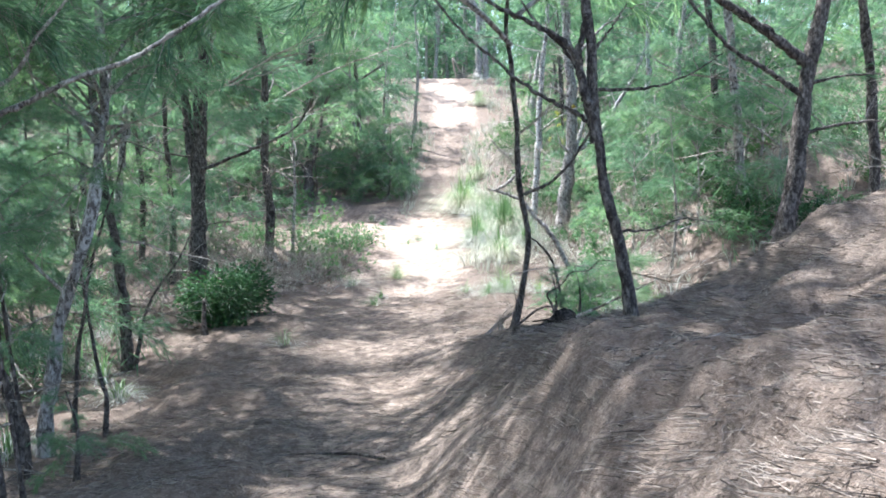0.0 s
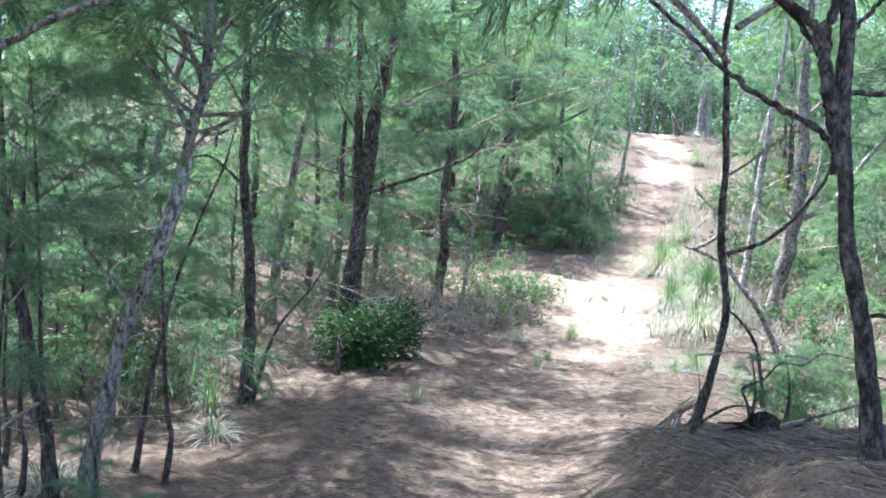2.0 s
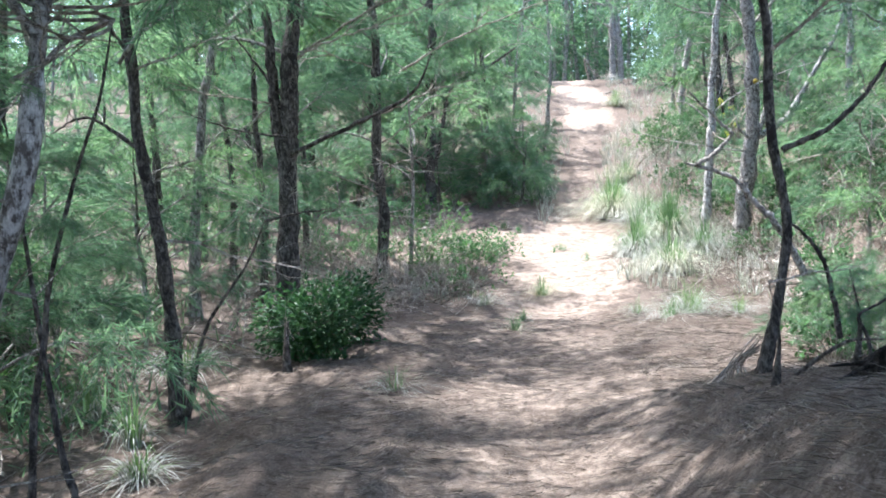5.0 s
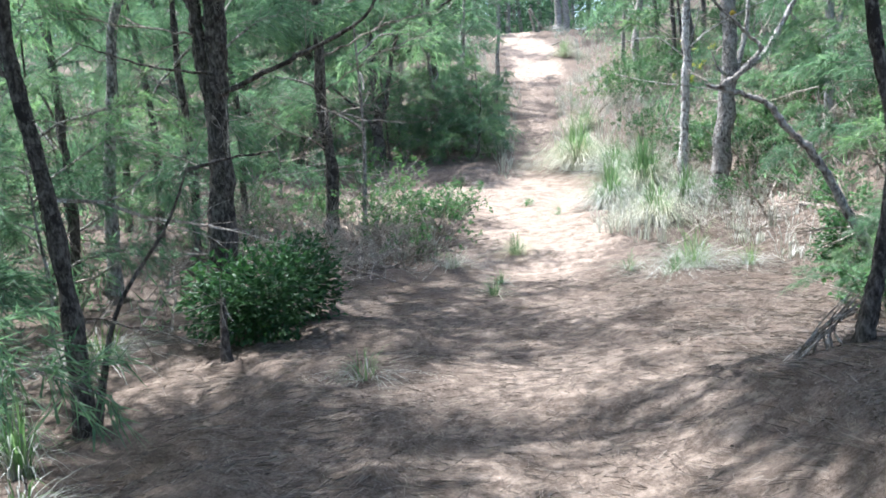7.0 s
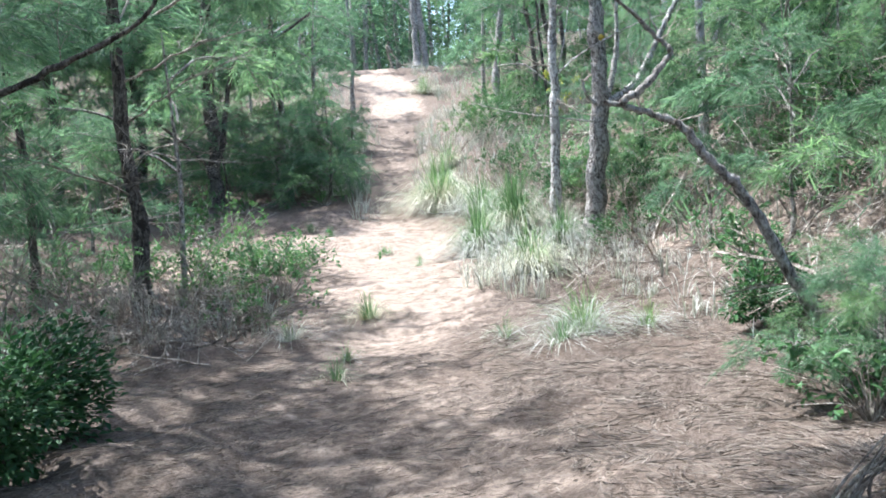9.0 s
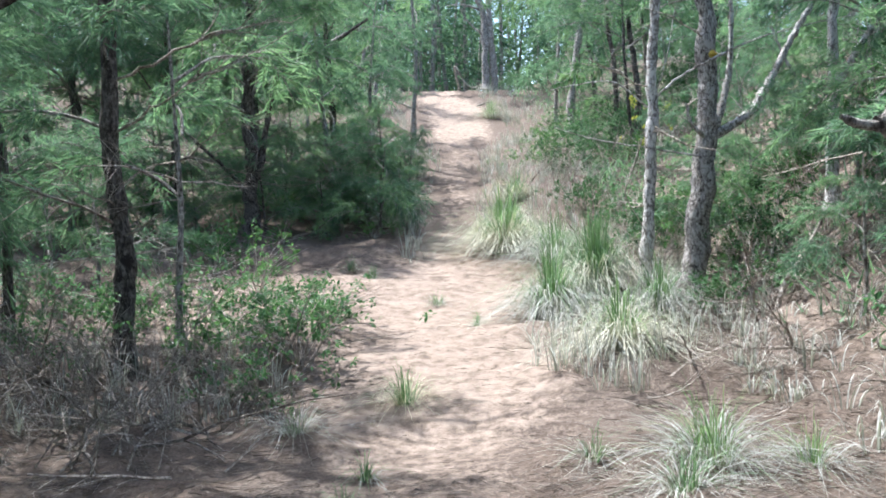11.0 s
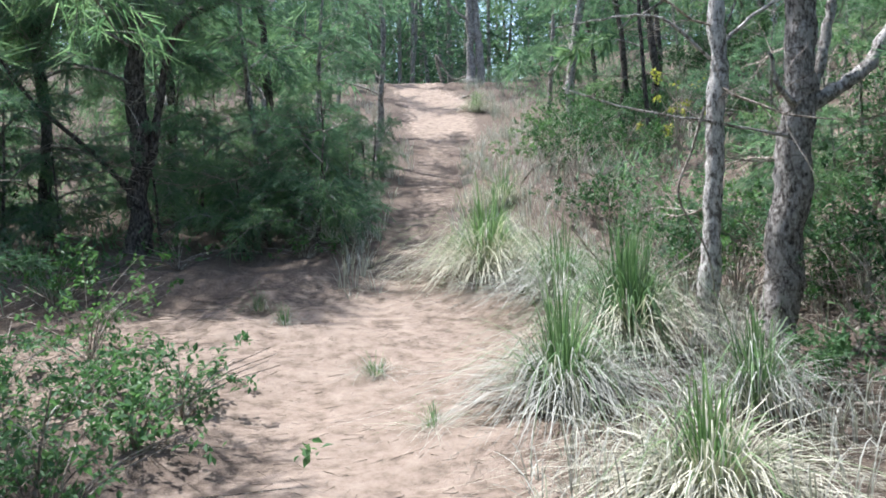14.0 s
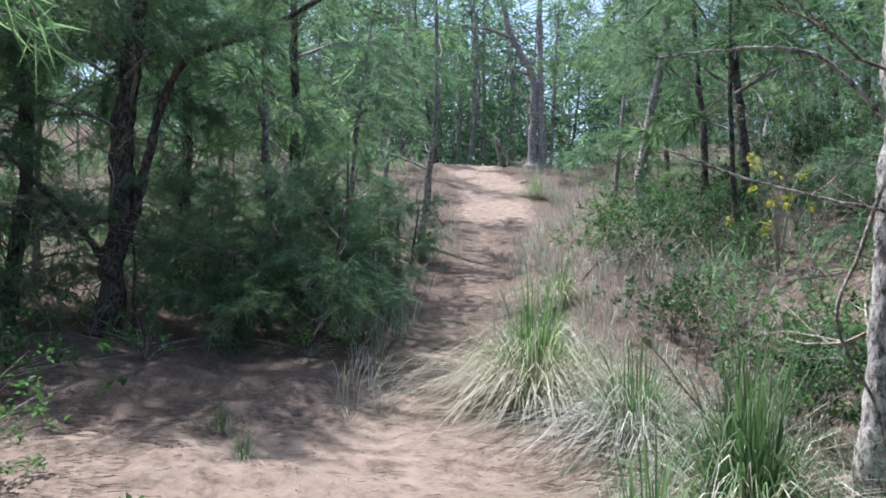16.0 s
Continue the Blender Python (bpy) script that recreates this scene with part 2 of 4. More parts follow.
def curve(points, steps):
    """Points along a smooth curve through the given ones (Catmull-Rom)."""
    p = np.asarray(points, float)
    p = np.vstack([2 * p[0] - p[1], p, 2 * p[-1] - p[-2]])
    out = []
    for a, b, c, d in zip(p, p[1:], p[2:], p[3:]):
        for u in np.arange(steps) / steps:
            out.append(0.5 * (2 * b + (c - a) * u + (2 * a - 5 * b + 4 * c - d) * u ** 2 + (3 * b - a - 3 * c + d) * u ** 3))
    out.append(p[-2])
    return np.array(out)


def tube(line, radii, sides=8, rough=0.0, rng=None):
    """Points and four-cornered faces of a tapering tube along a line, closed to a tip."""
    line = np.asarray(line, float)
    n = len(line)
    way = np.gradient(line, axis=0)
    way /= np.linalg.norm(way, axis=1)[:, None] + 1e-9
    side = np.cross(way, (0.31, 0.87, 0.38))
    side /= np.linalg.norm(side, axis=1)[:, None] + 1e-9
    up = np.cross(side, way)
    ang = np.arange(sides) * 2 * math.pi / sides
    r = np.asarray(radii, float)[:, None] * np.ones(sides)
    if rough and rng is not None:
        r = r * (1 + rough * (rng.random((n, sides)) - 0.5))
    v = line[:, None] + r[..., None] * (np.cos(ang)[None, :, None] * side[:, None] + np.sin(ang)[None, :, None] * up[:, None])
    i = np.arange(n * sides).reshape(n, sides)
    j = np.roll(i, -1, 1)
    f = np.stack([i[:-1], j[:-1], j[1:], i[1:]], -1).reshape(-1, 4)
    return v.reshape(-1, 3), f


def join(pieces):
    vs, fs, base = [], [], 0
    for v, f in pieces:
        vs.append(v)
        fs.append(f + base)
        base += len(v)
    return np.vstack(vs), np.vstack(fs)


def slivers(root, way, length, width, rng, sag=0.0):
    """Thin three-cornered needles."""
    n = len(root)
    way = way / (np.linalg.norm(way, axis=1)[:, None] + 1e-9)
    side = np.cross(way, rng.normal(size=(n, 3)))
    side /= np.linalg.norm(side, axis=1)[:, None] + 1e-9
    tip = root + way * length[:, None]
    tip[:, 2] -= sag * length
    w = side * (width * 0.5)
    v = np.stack([root - w, root + w, tip], 1).reshape(-1, 3)
    return v, np.arange(3 * n).reshape(n, 3)


def needle_branch(seed, length, shoots, per, width=0.008, needle=0.2):
    """A casuarina branch along +x: a limb with side shoots, and its cloud of needles. Returns (wood, needles)."""
    rng = np.random.default_rng(seed)
    k = 7
    u = np.linspace(0, 1, k)
    limb = np.stack([u * length, np.cumsum(rng.normal(0, 0.045, k)) * length, 0.24 * length * np.sin(u * 2.4) - 0.2 * length * u ** 2 + np.cumsum(rng.normal(0, 0.02, k))], 1)
    limb = curve(limb, 2)
    wood = [tube(limb, np.linspace(0.015, 0.004, len(limb)) * length ** 0.5, 4)]
    roots, ways, lens = [], [], []
    for s in range(shoots):
        t = 0.22 + 0.78 * (s + rng.random()) / shoots
        i = min(len(limb) - 2, int(t * (len(limb) - 1)))
        p = limb[i] + (limb[i + 1] - limb[i]) * (t * (len(limb) - 1) - i)
        a = rng.choice((-1, 1)) * rng.uniform(0.2, 1.3)
        l = length * rng.uniform(0.2, 0.46) * (1.2 - 0.6 * t)
        w = np.array([math.cos(a), math.sin(a), rng.normal(0.15, 0.5)])
        w /= np.linalg.norm(w)
        q = curve(np.array([p, p + w * l * 0.5 + (0, 0, 0.04), p + w * l + (0, 0, -0.22 * l)]), 1)
        wood.append(tube(q, np.linspace(0.005, 0.0018, len(q)), 3))
        h = rng.random(per) ** 0.75
        j = np.minimum((h * (len(q) - 1)).astype(int), len(q) - 2)
        roots.append(q[j] + (q[j + 1] - q[j]) * (h * (len(q) - 1) - j)[:, None] + rng.normal(0, 0.018, (per, 3)))
        ways.append(w[None] * 0.8 + rng.normal(0, 0.5, (per, 3)) + (0, 0, -0.1))
        lens.append(needle * rng.uniform(0.5, 1.35, per))
    return join(wood), slivers(np.vstack(roots), np.vstack(ways), np.concatenate(lens), width, rng, 0.35)


def two_sorts(name, wood, leaves, wood_mat, leaf_mat):
    """One mesh of four-cornered wood and three-cornered leaves."""
    (wv, wf), (lv, lf) = wood, leaves
    me = bpy.data.meshes.new(name)
    me.vertices.add(len(wv) + len(lv))
    me.vertices.foreach_set("co", np.vstack([wv, lv]).astype(np.float32).ravel())
    idx = np.concatenate([wf.ravel(), (lf + len(wv)).ravel()]).astype(np.int32)
    me.loops.add(len(idx))
    me.loops.foreach_set("vertex_index", idx)
    me.polygons.add(len(wf) + len(lf))
    start = np.concatenate([np.arange(len(wf)) * 4, len(wf) * 4 + np.arange(len(lf)) * 3]).astype(np.int32)
    me.polygons.foreach_set("loop_start", start)
    me.polygons.foreach_set("material_index", np.concatenate([np.zeros(len(wf)), np.ones(len(lf))]).astype(np.int32))
    me.update(calc_edges=True)
    me.materials.append(wood_mat)
    me.materials.append(leaf_mat)
    return me


def bare_twigs(seed, length, forks, r=0.012):
    """A dead branch along +x with crooked side twigs."""
    rng = np.random.default_rng(seed)
    out = []

    def grow(p, w, l, r, depth):
        k = 5
        pts = [p]
        for _ in range(k):
            w = w + rng.normal(0, 0.16, 3)
            w /= np.linalg.norm(w)
            pts.append(pts[-1] + w * l / k)
        line = np.array(pts)
        out.append(tube(line, np.linspace(r, r * 0.3, len(line)), 3))
        if depth:
            for _ in range(forks if depth > 1 else max(1, forks - 2)):
                t = rng.uniform(0.25, 0.95)
                i = int(t * (len(line) - 1))
                a = w + rng.normal(0, 0.65, 3)
                grow(line[i], a / np.linalg.norm(a), l * rng.uniform(0.3, 0.55), r * (1 - 0.6 * t) * 0.6, depth - 1)

    grow(np.zeros(3), np.array([1.0, 0, 0.12]), length, r, 2)
    return join(out)


def leaves_at(points, size, rng, out_from=None, flat=0.4):
    """Folded leaves of four corners about the given points."""
    n = len(points)
    w = rng.normal(size=(n, 3))
    w[:, 2] = w[:, 2] * flat + 0.25
    if out_from is not None:
        o = points - out_from
        w = w * 0.8 + o / (np.linalg.norm(o, axis=1)[:, None] + 1e-9)
    w /= np.linalg.norm(w, axis=1)[:, None]
    side = np.cross(w, rng.normal(size=(n, 3)) * 0.4 + (0, 0, 1))
    side /= np.linalg.norm(side, axis=1)[:, None] + 1e-9
    nor = np.cross(side, w)
    l = size * rng.uniform(0.6, 1.3, n)[:, None]
    mid = points + w * l * 0.5
    v = np.stack([points, mid + side * l * 0.26 + nor * l * 0.1, points + w * l - nor * l * 0.12, mid - side * l * 0.26 + nor * l * 0.1], 1).reshape(-1, 3)
    i = np.arange(n) * 4
    return v, np.concatenate([np.stack([i, i + 1, i + 2], 1), np.stack([i, i + 2, i + 3], 1)])


def blades(n, reach, tall, width, rng, lean=0.5, droop=1.0, foot=0.08):
    """Arching grass blades from one foot: strips of four pieces."""
    a = rng.uniform(0, 2 * math.pi, n)
    h = tall * rng.uniform(0.4, 1.0, n)
    out = reach * (lean + (1 - lean) * rng.random(n)) * rng.uniform(0.5, 1.1, n)
    root = np.stack([np.cos(a), np.sin(a), np.zeros(n)], 1) * (foot * rng.random(n) ** 0.5)[:, None]
    b = a + rng.normal(0, 0.5, n)
    dirs = np.stack([np.cos(b), np.sin(b), np.zeros(n)], 1)
    side = np.stack([-np.sin(b), np.cos(b), np.zeros(n)], 1)
    bend = droop * rng.uniform(0.8, 1.2, n)
    rows = []
    for u in np.linspace(0, 1, 6):
        z = h * (2.0 * u - bend * u * u)
        c = root + dirs * (out * u ** 1.4)[:, None] + np.stack([np.zeros(n), np.zeros(n), np.maximum(z, 0.012)], 1)
        w = width * (1 - 0.92 * u ** 1.6) * 0.5
        rows += [c - side * w, c + side * w]
    v = np.stack(rows, 1)
    i = np.arange(n)[:, None] * 12
    f = np.concatenate([i + np.array([[2 * k, 2 * k + 1, 2 * k + 3, 2 * k + 2]]) for k in range(5)])
    return v.reshape(-1, 3), f


# ---- ground and its cover ----
ground()
SHAPES = ((1.3, 1.0), (1.6, 1.15), (1.9, 1.3), (2.2, 1.45), (1.5, 1.2), (2.0, 1.25))
NEAR = [two_sorts("branch", *needle_branch(40 + i, l, int(19 * n), 52, 0.0095, 0.19), BARK_GREY, NEEDLE) for i, (l, n) in enumerate(SHAPES)]
MIDDLE = [two_sorts("branch", *needle_branch(50 + i, l, int(17 * n), 34, 0.016, 0.21), BARK_GREY, NEEDLE) for i, (l, n) in enumerate(SHAPES)]
FAR = [two_sorts("branch", *needle_branch(60 + i, l, int(12 * n), 20, 0.034, 0.3), BARK_GREY, NEEDLE) for i, (l, n) in enumerate(SHAPES)]
TWIGS = [raw_mesh("dead_branch", *bare_twigs(70 + i, l, 5, r)) for i, (l, r) in enumerate(((0.8, 0.011), (1.2, 0.015), (1.6, 0.018), (1.0, 0.012)))]
for me in TWIGS:
    me.materials.append(DEAD)


def keeps_clear(p):
    """Whether a point leaves the way of the walk free."""
    x, y, z = p
    d = x - trail(y)
    if y < 16 and abs(d) < 1.25 and z < height(x, y) + 2.75:
        return False
    if 15 < y < 46 and -0.55 < d < 0.9 and z < height(x, y) + 3.4:
        return False
    if abs(x - 0.3) < 1.3 and -6 < y < 5.5 and z < 2.6:
        return False
    return True


def casuarina(spine, r, top, low, count, seed, bark=BARK, label="", limbs=(), dead=3, size=1.0, group="casuarinas of the wood", lift=0.25, away=None, sort=None, limb_bark=None, crown=0, crown_way=None, high=None):
    """A tree whose trunk follows spine (x, y, z of points from the foot up) and goes on to the height top above the foot."""
    rng = np.random.default_rng(seed)
    p = [np.array(q, float) for q in spine]
    foot = p[0].copy()
    foot[2] = land(foot[0], foot[1]) - 0.03
    p[0] = foot
    way = (p[-1] - p[-2]) / np.linalg.norm(p[-1] - p[-2])
    way = way * (1, 1, 0.0) * 0.6 + (0, 0, 1)
    while p[-1][2] < foot[2] + top - 0.3:
        way = way + np.append(rng.normal(0, 0.07, 2), 0)
        p.append(p[-1] + way * min(1.3, foot[2] + top - p[-1][2]))
    line = curve(np.array(p) - foot, 12 if r > 0.04 and foot[1] < 24 else 6)
    frac = line[:, 2] / top
    knots = 1 + 0.3 * (lumps(line[:, 2] * 4.5, seed * 1.7 + 0 * frac, 21) - 0.5) + 0.16 * (lumps(line[:, 2] * 13, seed * 2.3 + 0 * frac, 22) - 0.5)
    radii = r * (1 - 0.82 * np.clip(frac, 0, 1)) * (1 + 0.55 * np.exp(-line[:, 2] / 0.12)) * knots
    line[:, 0] += 0.5 * r * (lumps(line[:, 2] * 3.1, seed + 0 * frac, 23) - 0.5) * np.clip(line[:, 2] * 3, 0, 1)
    tree = thing("casuarina_tree", foot, label or "thin dark-barked casuarina tree with feathery green needles", "tree", group)
    part("trunk", raw_mesh("trunk", *tube(line, radii, 12 if r > 0.04 and foot[1] < 24 else 7, 0.2, rng), True), bark, tree)
    for pts, lr in limbs:
        q = curve(np.array(pts) - foot, 9)
        q[1:] += rng.normal(0, 0.0025 + 0.05 * lr, (len(q) - 1, 3))
        part("limb", raw_mesh("limb", *tube(q, np.linspace(lr, lr * 0.35, len(q)) * rng.uniform(0.86, 1.16, len(q)), 8, 0.25, rng), True), limb_bark or bark, tree)
        for k in range(2 if lr < 0.02 else 3):
            at = Matrix.Translation(q[int(rng.uniform(0.3, 0.95) * (len(q) - 1))])
            m = at @ pose(0, 0, 0, rng.uniform(0, 360), rng.uniform(-70, 10), rng.uniform(0, 360)) @ Matrix.Scale(rng.uniform(0.2, 0.42), 4)
            if all(keeps_clear(np.array(m @ Vector((u, 0, 0))) + foot) for u in (0.5, 1.0, 1.6)):
                part("twig", TWIGS[int(rng.integers(4))], None, tree, at=m)
    kinds = sort or (NEAR if foot[1] < 15 else MIDDLE)
    turn = rng.uniform(0, 360)
    made = 0
    for i in range(count * 3):
        if made == count:
            break
        z = low + ((high or top * 0.97) - low) * ((i + rng.random()) / count % 1.0)
        k = int(np.argmin(np.abs(line[:, 2] - z)))
        turn += 137.5 + rng.uniform(-30, 30)
        az = turn if away is None else away + rng.uniform(-70, 70)
        var = int(rng.integers(6))
        s = size * rng.uniform(0.75, 1.2) * (1.1 - 0.5 * z / top)
        up = rng.uniform(-8, 22) + 30 * lift * z / top
        m = Matrix.Translation(line[k]) @ pose(0, 0, 0, rng.uniform(-25, 25), -up, az) @ Matrix.Diagonal((s, s, s, 1))
        if not all(keeps_clear(np.array(m @ Vector((u, v, 0))) + foot) for u, v in ((0.5, 0), (1.0, 0.2), (1.0, -0.3), (1.6, 0.3), (1.6, -0.3), (2.1, 0))):
            continue
        part("branch", kinds[var], None, tree, at=m)
        made += 1
    # extra high branches, added mostly above the view to shade the ground below
    for i in range(crown):
        z = rng.uniform(3.3, top * 0.9)
        k = int(np.argmin(np.abs(line[:, 2] - z)))
        az = rng.uniform(0, 360) if crown_way is None and away is None else (away if crown_way is None else crown_way) + rng.uniform(-55, 55)
        m = Matrix.Translation(line[k]) @ pose(0, 0, 0, rng.uniform(-25, 25), -rng.uniform(2, 25), az) @ Matrix.Scale(rng.uniform(1.2, 1.7), 4)
        part("branch", MIDDLE[int(rng.integers(6))], None, tree, at=m)
    for i in range(dead):
        z = rng.uniform(min(0.5, low), max(low + 0.6, 1.8))
        k = int(np.argmin(np.abs(line[:, 2] - z)))
        m = Matrix.Translation(line[k]) @ pose(0, 0, 0, rng.uniform(0, 360), rng.uniform(-25, 15), rng.uniform(0, 360)) @ Matrix.Scale(rng.uniform(0.5, 1.0), 4)
        if all(keeps_clear(np.array(m @ Vector((u, 0, 0))) + foot) for u in (0.5, 1.0, 1.6)):
            part("dead_branch", TWIGS[int(rng.integers(4))], None, tree, at=m)
    return tree


def bare_limb(tree, pts, r, mat, seed):
    """A long dead limb with its twigs, under an existing tree."""
    rng = np.random.default_rng(seed)
    foot = np.array(tree.location)
    q = curve(np.array(pts, float) - foot, 8)
    q[1:] += rng.normal(0, 0.012, (len(q) - 1, 3))
    part("dead_limb", raw_mesh("dead_limb", *tube(q, np.linspace(r, r * 0.25, len(q)), 6, 0.25, rng), True), mat, tree, "bare grey dead limb")
    way = q[-1] - q[0]
    az = math.degrees(math.atan2(way[1], way[0]))
    for _ in range(5):
        m = Matrix.Translation(q[int(rng.uniform(0.3, 0.9) * (len(q) - 1))]) @ pose(0, 0, 0, rng.uniform(0, 360), -rng.uniform(0, 45), az + rng.uniform(-50, 50)) @ Matrix.Scale(rng.uniform(0.35, 0.75), 4)
        part("twig", TWIGS[int(rng.integers(4))], None, tree, at=m)


DARK = "slender casuarina with rough dark bark and bare lower limbs"
# the forked tree on the bank and its neighbours
casuarina([(1.68, 4.5, 0), (1.65, 4.5, 0.34), (1.58, 4.5, 0.66), (1.5, 4.5, 0.92), (1.47, 4.5, 1.17), (1.44, 4.5, 1.43), (1.43, 4.5, 1.68), (1.4, 4.5, 1.95), (1.42, 4.5, 2.4)], 0.036, 6.5, 3.0, 9, 1, BARK,
          "dark casuarina with a forked trunk leaning on the needle bank", crown=6, crown_way=210,
          limbs=(([(1.46, 4.49, 1.16), (1.41, 4.48, 1.35), (1.37, 4.47, 1.5), (1.35, 4.47, 1.64), (1.39, 4.48, 1.85), (1.43, 4.5, 2.3)], 0.034),
                 ([(1.36, 4.47, 1.6), (1.25, 4.46, 1.72), (1.04, 4.46, 1.83), (0.84, 4.46, 1.93), (0.5, 4.4, 2.25)], 0.02),
                 ([(1.36, 4.48, 1.55), (1.28, 4.48, 1.66), (1.12, 4.5, 1.82), (0.98, 4.5, 2.0)], 0.013),
                 ([(1.46, 4.5, 1.24), (1.31, 4.5, 1.34), (1.16, 4.5, 1.41), (1.0, 4.5, 1.52), (0.74, 4.5, 1.74), (0.57, 4.5, 1.93), (0.35, 4.5, 2.3)], 0.014),
                 ([(1.6, 4.5, 0.66), (1.78, 4.5, 0.66), (1.95, 4.48, 0.72), (2.15, 4.46, 0.7)], 0.008),
                 ([(1.46, 4.5, 1.45), (1.75, 4.46, 1.46), (1.95, 4.44, 1.52), (2.15, 4.42, 1.64)], 0.01),
                 ([(1.45, 4.5, 1.68), (1.54, 4.48, 1.79), (1.62, 4.46, 1.92)], 0.009)), dead=1)
casuarina([(3.74, 6.75, 0), (3.77, 6.75, 0.48), (3.81, 6.75, 0.77), (3.85, 6.75, 1.1), (3.89, 6.75, 1.43), (3.93, 6.75, 1.76), (4.0, 6.75, 2.08), (4.06, 6.75, 2.36)], 0.08, 7.0, 3.2, 9, 2, BARK,
          "dark grey casuarina with spreading bare limbs behind the bank", crown=2, crown_way=200,
          limbs=(([(3.93, 6.75, 1.84), (3.68, 6.75, 2.02), (3.35, 6.75, 2.24), (3.1, 6.75, 2.4), (2.6, 6.75, 2.9), (2.3, 6.8, 3.4)], 0.05),
                 ([(3.88, 6.75, 1.58), (3.6, 6.73, 1.76), (3.3, 6.72, 1.92), (3.08, 6.7, 2.1), (2.85, 6.7, 2.38), (2.6, 6.7, 2.9)], 0.026),
                 ([(3.9, 6.75, 1.66), (4.2, 6.72, 1.73), (4.55, 6.7, 1.75)], 0.016),
                 ([(3.87, 6.75, 1.25), (4.15, 6.72, 1.32), (4.55, 6.7, 1.36)], 0.022)), dead=2)
casuarina([(1.58, 7.65, 0), (1.62, 7.65, -0.35), (1.67, 7.65, -0.1), (1.73, 7.65, 0.3), (1.7, 7.65, 0.55), (1.65, 7.65, 0.8), (1.62, 7.65, 1.3), (1.57, 7.65, 1.95), (1.53, 7.65, 2.36)], 0.032, 6.2, 2.6, 15, 3, BARK,
          "thin crooked dark casuarina beside the trail", size=1.4, crown=32, crown_way=178, limbs=(([(2.08, 7.8, -0.35), (2.02, 7.8, 0.0), (1.9, 7.75, 0.22), (1.71, 7.66, 0.38)], 0.018),
          ([(1.68, 7.6, 0.75), (1.95, 7.5, 0.9), (2.2, 7.4, 1.25), (2.3, 7.3, 1.6)], 0.018)), dead=4)
# left of the trail
casuarina([(-2.28, 9.0, 0), (-2.3, 9.0, -0.33), (-2.37, 9.0, 0.4), (-2.45, 9.0, 0.98), (-2.48, 9.0, 1.68)], 0.056, 7.0, 2.4, 13, 4, BARK, DARK, size=1.0, crown=6, crown_way=-85,
          limbs=(([(-2.45, 9, 0.96), (-2.82, 9, 1.2), (-3.1, 9, 1.1)], 0.016), ([(-2.47, 9, 1.6), (-2.63, 9, 1.85), (-2.85, 9, 2.15)], 0.016)), dead=4)
casuarina([(-2.22, 8.95, 0), (-2.05, 9, -0.4), (-1.73, 9, 0.07), (-1.56, 9, 0.42)], 0.024, 1.55, 9, 0, 5, BARK, "thin leaning dark stem at a casuarina's foot",
          limbs=(([(-1.57, 9, 0.4), (-1.3, 9, 0.46), (-1.05, 9, 0.48)], 0.012),), dead=0)
double = casuarina([(-2.05, 11.6, 0), (-1.99, 11.6, -0.17), (-1.9, 11.6, 0.84), (-1.86, 11.6, 1.4), (-1.82, 11.6, 2.13)], 0.118, 8.5, 2.2, 15, 6, BARK,
          "stout dark casuarina with a double trunk behind a bush",
          limbs=(([(-1.92, 11.6, 0.75), (-2.0, 11.6, 1.3), (-2.04, 11.6, 1.9), (-2.08, 11.6, 2.6), (-2.2, 11.6, 4.2)], 0.075),
                 ([(-1.85, 11.5, 1.0), (-1.18, 11.4, 1.26), (-0.61, 11.4, 1.54), (-0.39, 11.4, 1.92)], 0.025),
                 ([(-1.93, 11.6, 1.57), (-2.17, 11.6, 1.89), (-2.4, 11.6, 2.2)], 0.02),
                 ([(-1.85, 11.45, 1.15), (-2.4, 11.3, 1.25), (-2.9, 11.2, 1.45)], 0.014)), dead=5)
bare_limb(double, [(-1.84, 11.6, 1.9), (-1.42, 11.5, 2.16), (-0.6, 11.5, 2.6), (0.19, 11.5, 2.93)], 0.017, DEAD, 31)
bare_limb(double, [(-1.86, 11.6, 2.0), (-1.2, 11.7, 2.2), (-0.5, 11.8, 2.45), (0.3, 11.9, 2.6)], 0.013, DEAD, 32)
bare_limb(double, [(-1.9, 11.6, 1.45), (-2.5, 11.5, 1.6), (-3.2, 11.4, 1.7)], 0.012, DEAD, 33)
casuarina([(-1.6, 9.7, 0), (-1.61, 9.7, -0.7), (-1.6, 9.72, -0.45)], 0.035, 0.75, 9, 0, 7, BARK, "broken stub of a dead stem at the bush", dead=1)
slim = casuarina([(-1.35, 15.0, 0), (-1.3, 15.0, 0.4), (-1.36, 15, 1.3), (-1.32, 15, 2.7)], 0.085, 8, 1.6, 13, 8, BARK, DARK, dead=6)
bare_limb(slim, [(-1.34, 15, 2.0), (-0.4, 14.7, 2.5), (0.5, 14.6, 2.85), (1.4, 14.5, 3.15)], 0.02, DEAD, 34)
bare_limb(slim, [(-1.34, 15, 1.6), (-0.6, 14.8, 1.9), (0.2, 14.7, 2.05)], 0.014, DEAD, 35)
bare_limb(slim, [(-1.35, 15, 1.2), (-0.8, 14.8, 1.5), (-0.3, 14.6, 1.75)], 0.012, DEAD, 36)
bare_limb(slim, [(-1.35, 15, 2.3), (-2.0, 14.8, 2.5), (-2.7, 14.6, 2.9)], 0.014, DEAD, 37)
casuarina([(-0.97, 15.2, 0), (-0.9, 15.2, 0.15), (-0.87, 15.2, 1.0)], 0.036, 3.2, 1.3, 4, 9, BARK_GREY, "thin grey dead casuarina sapling", dead=14)
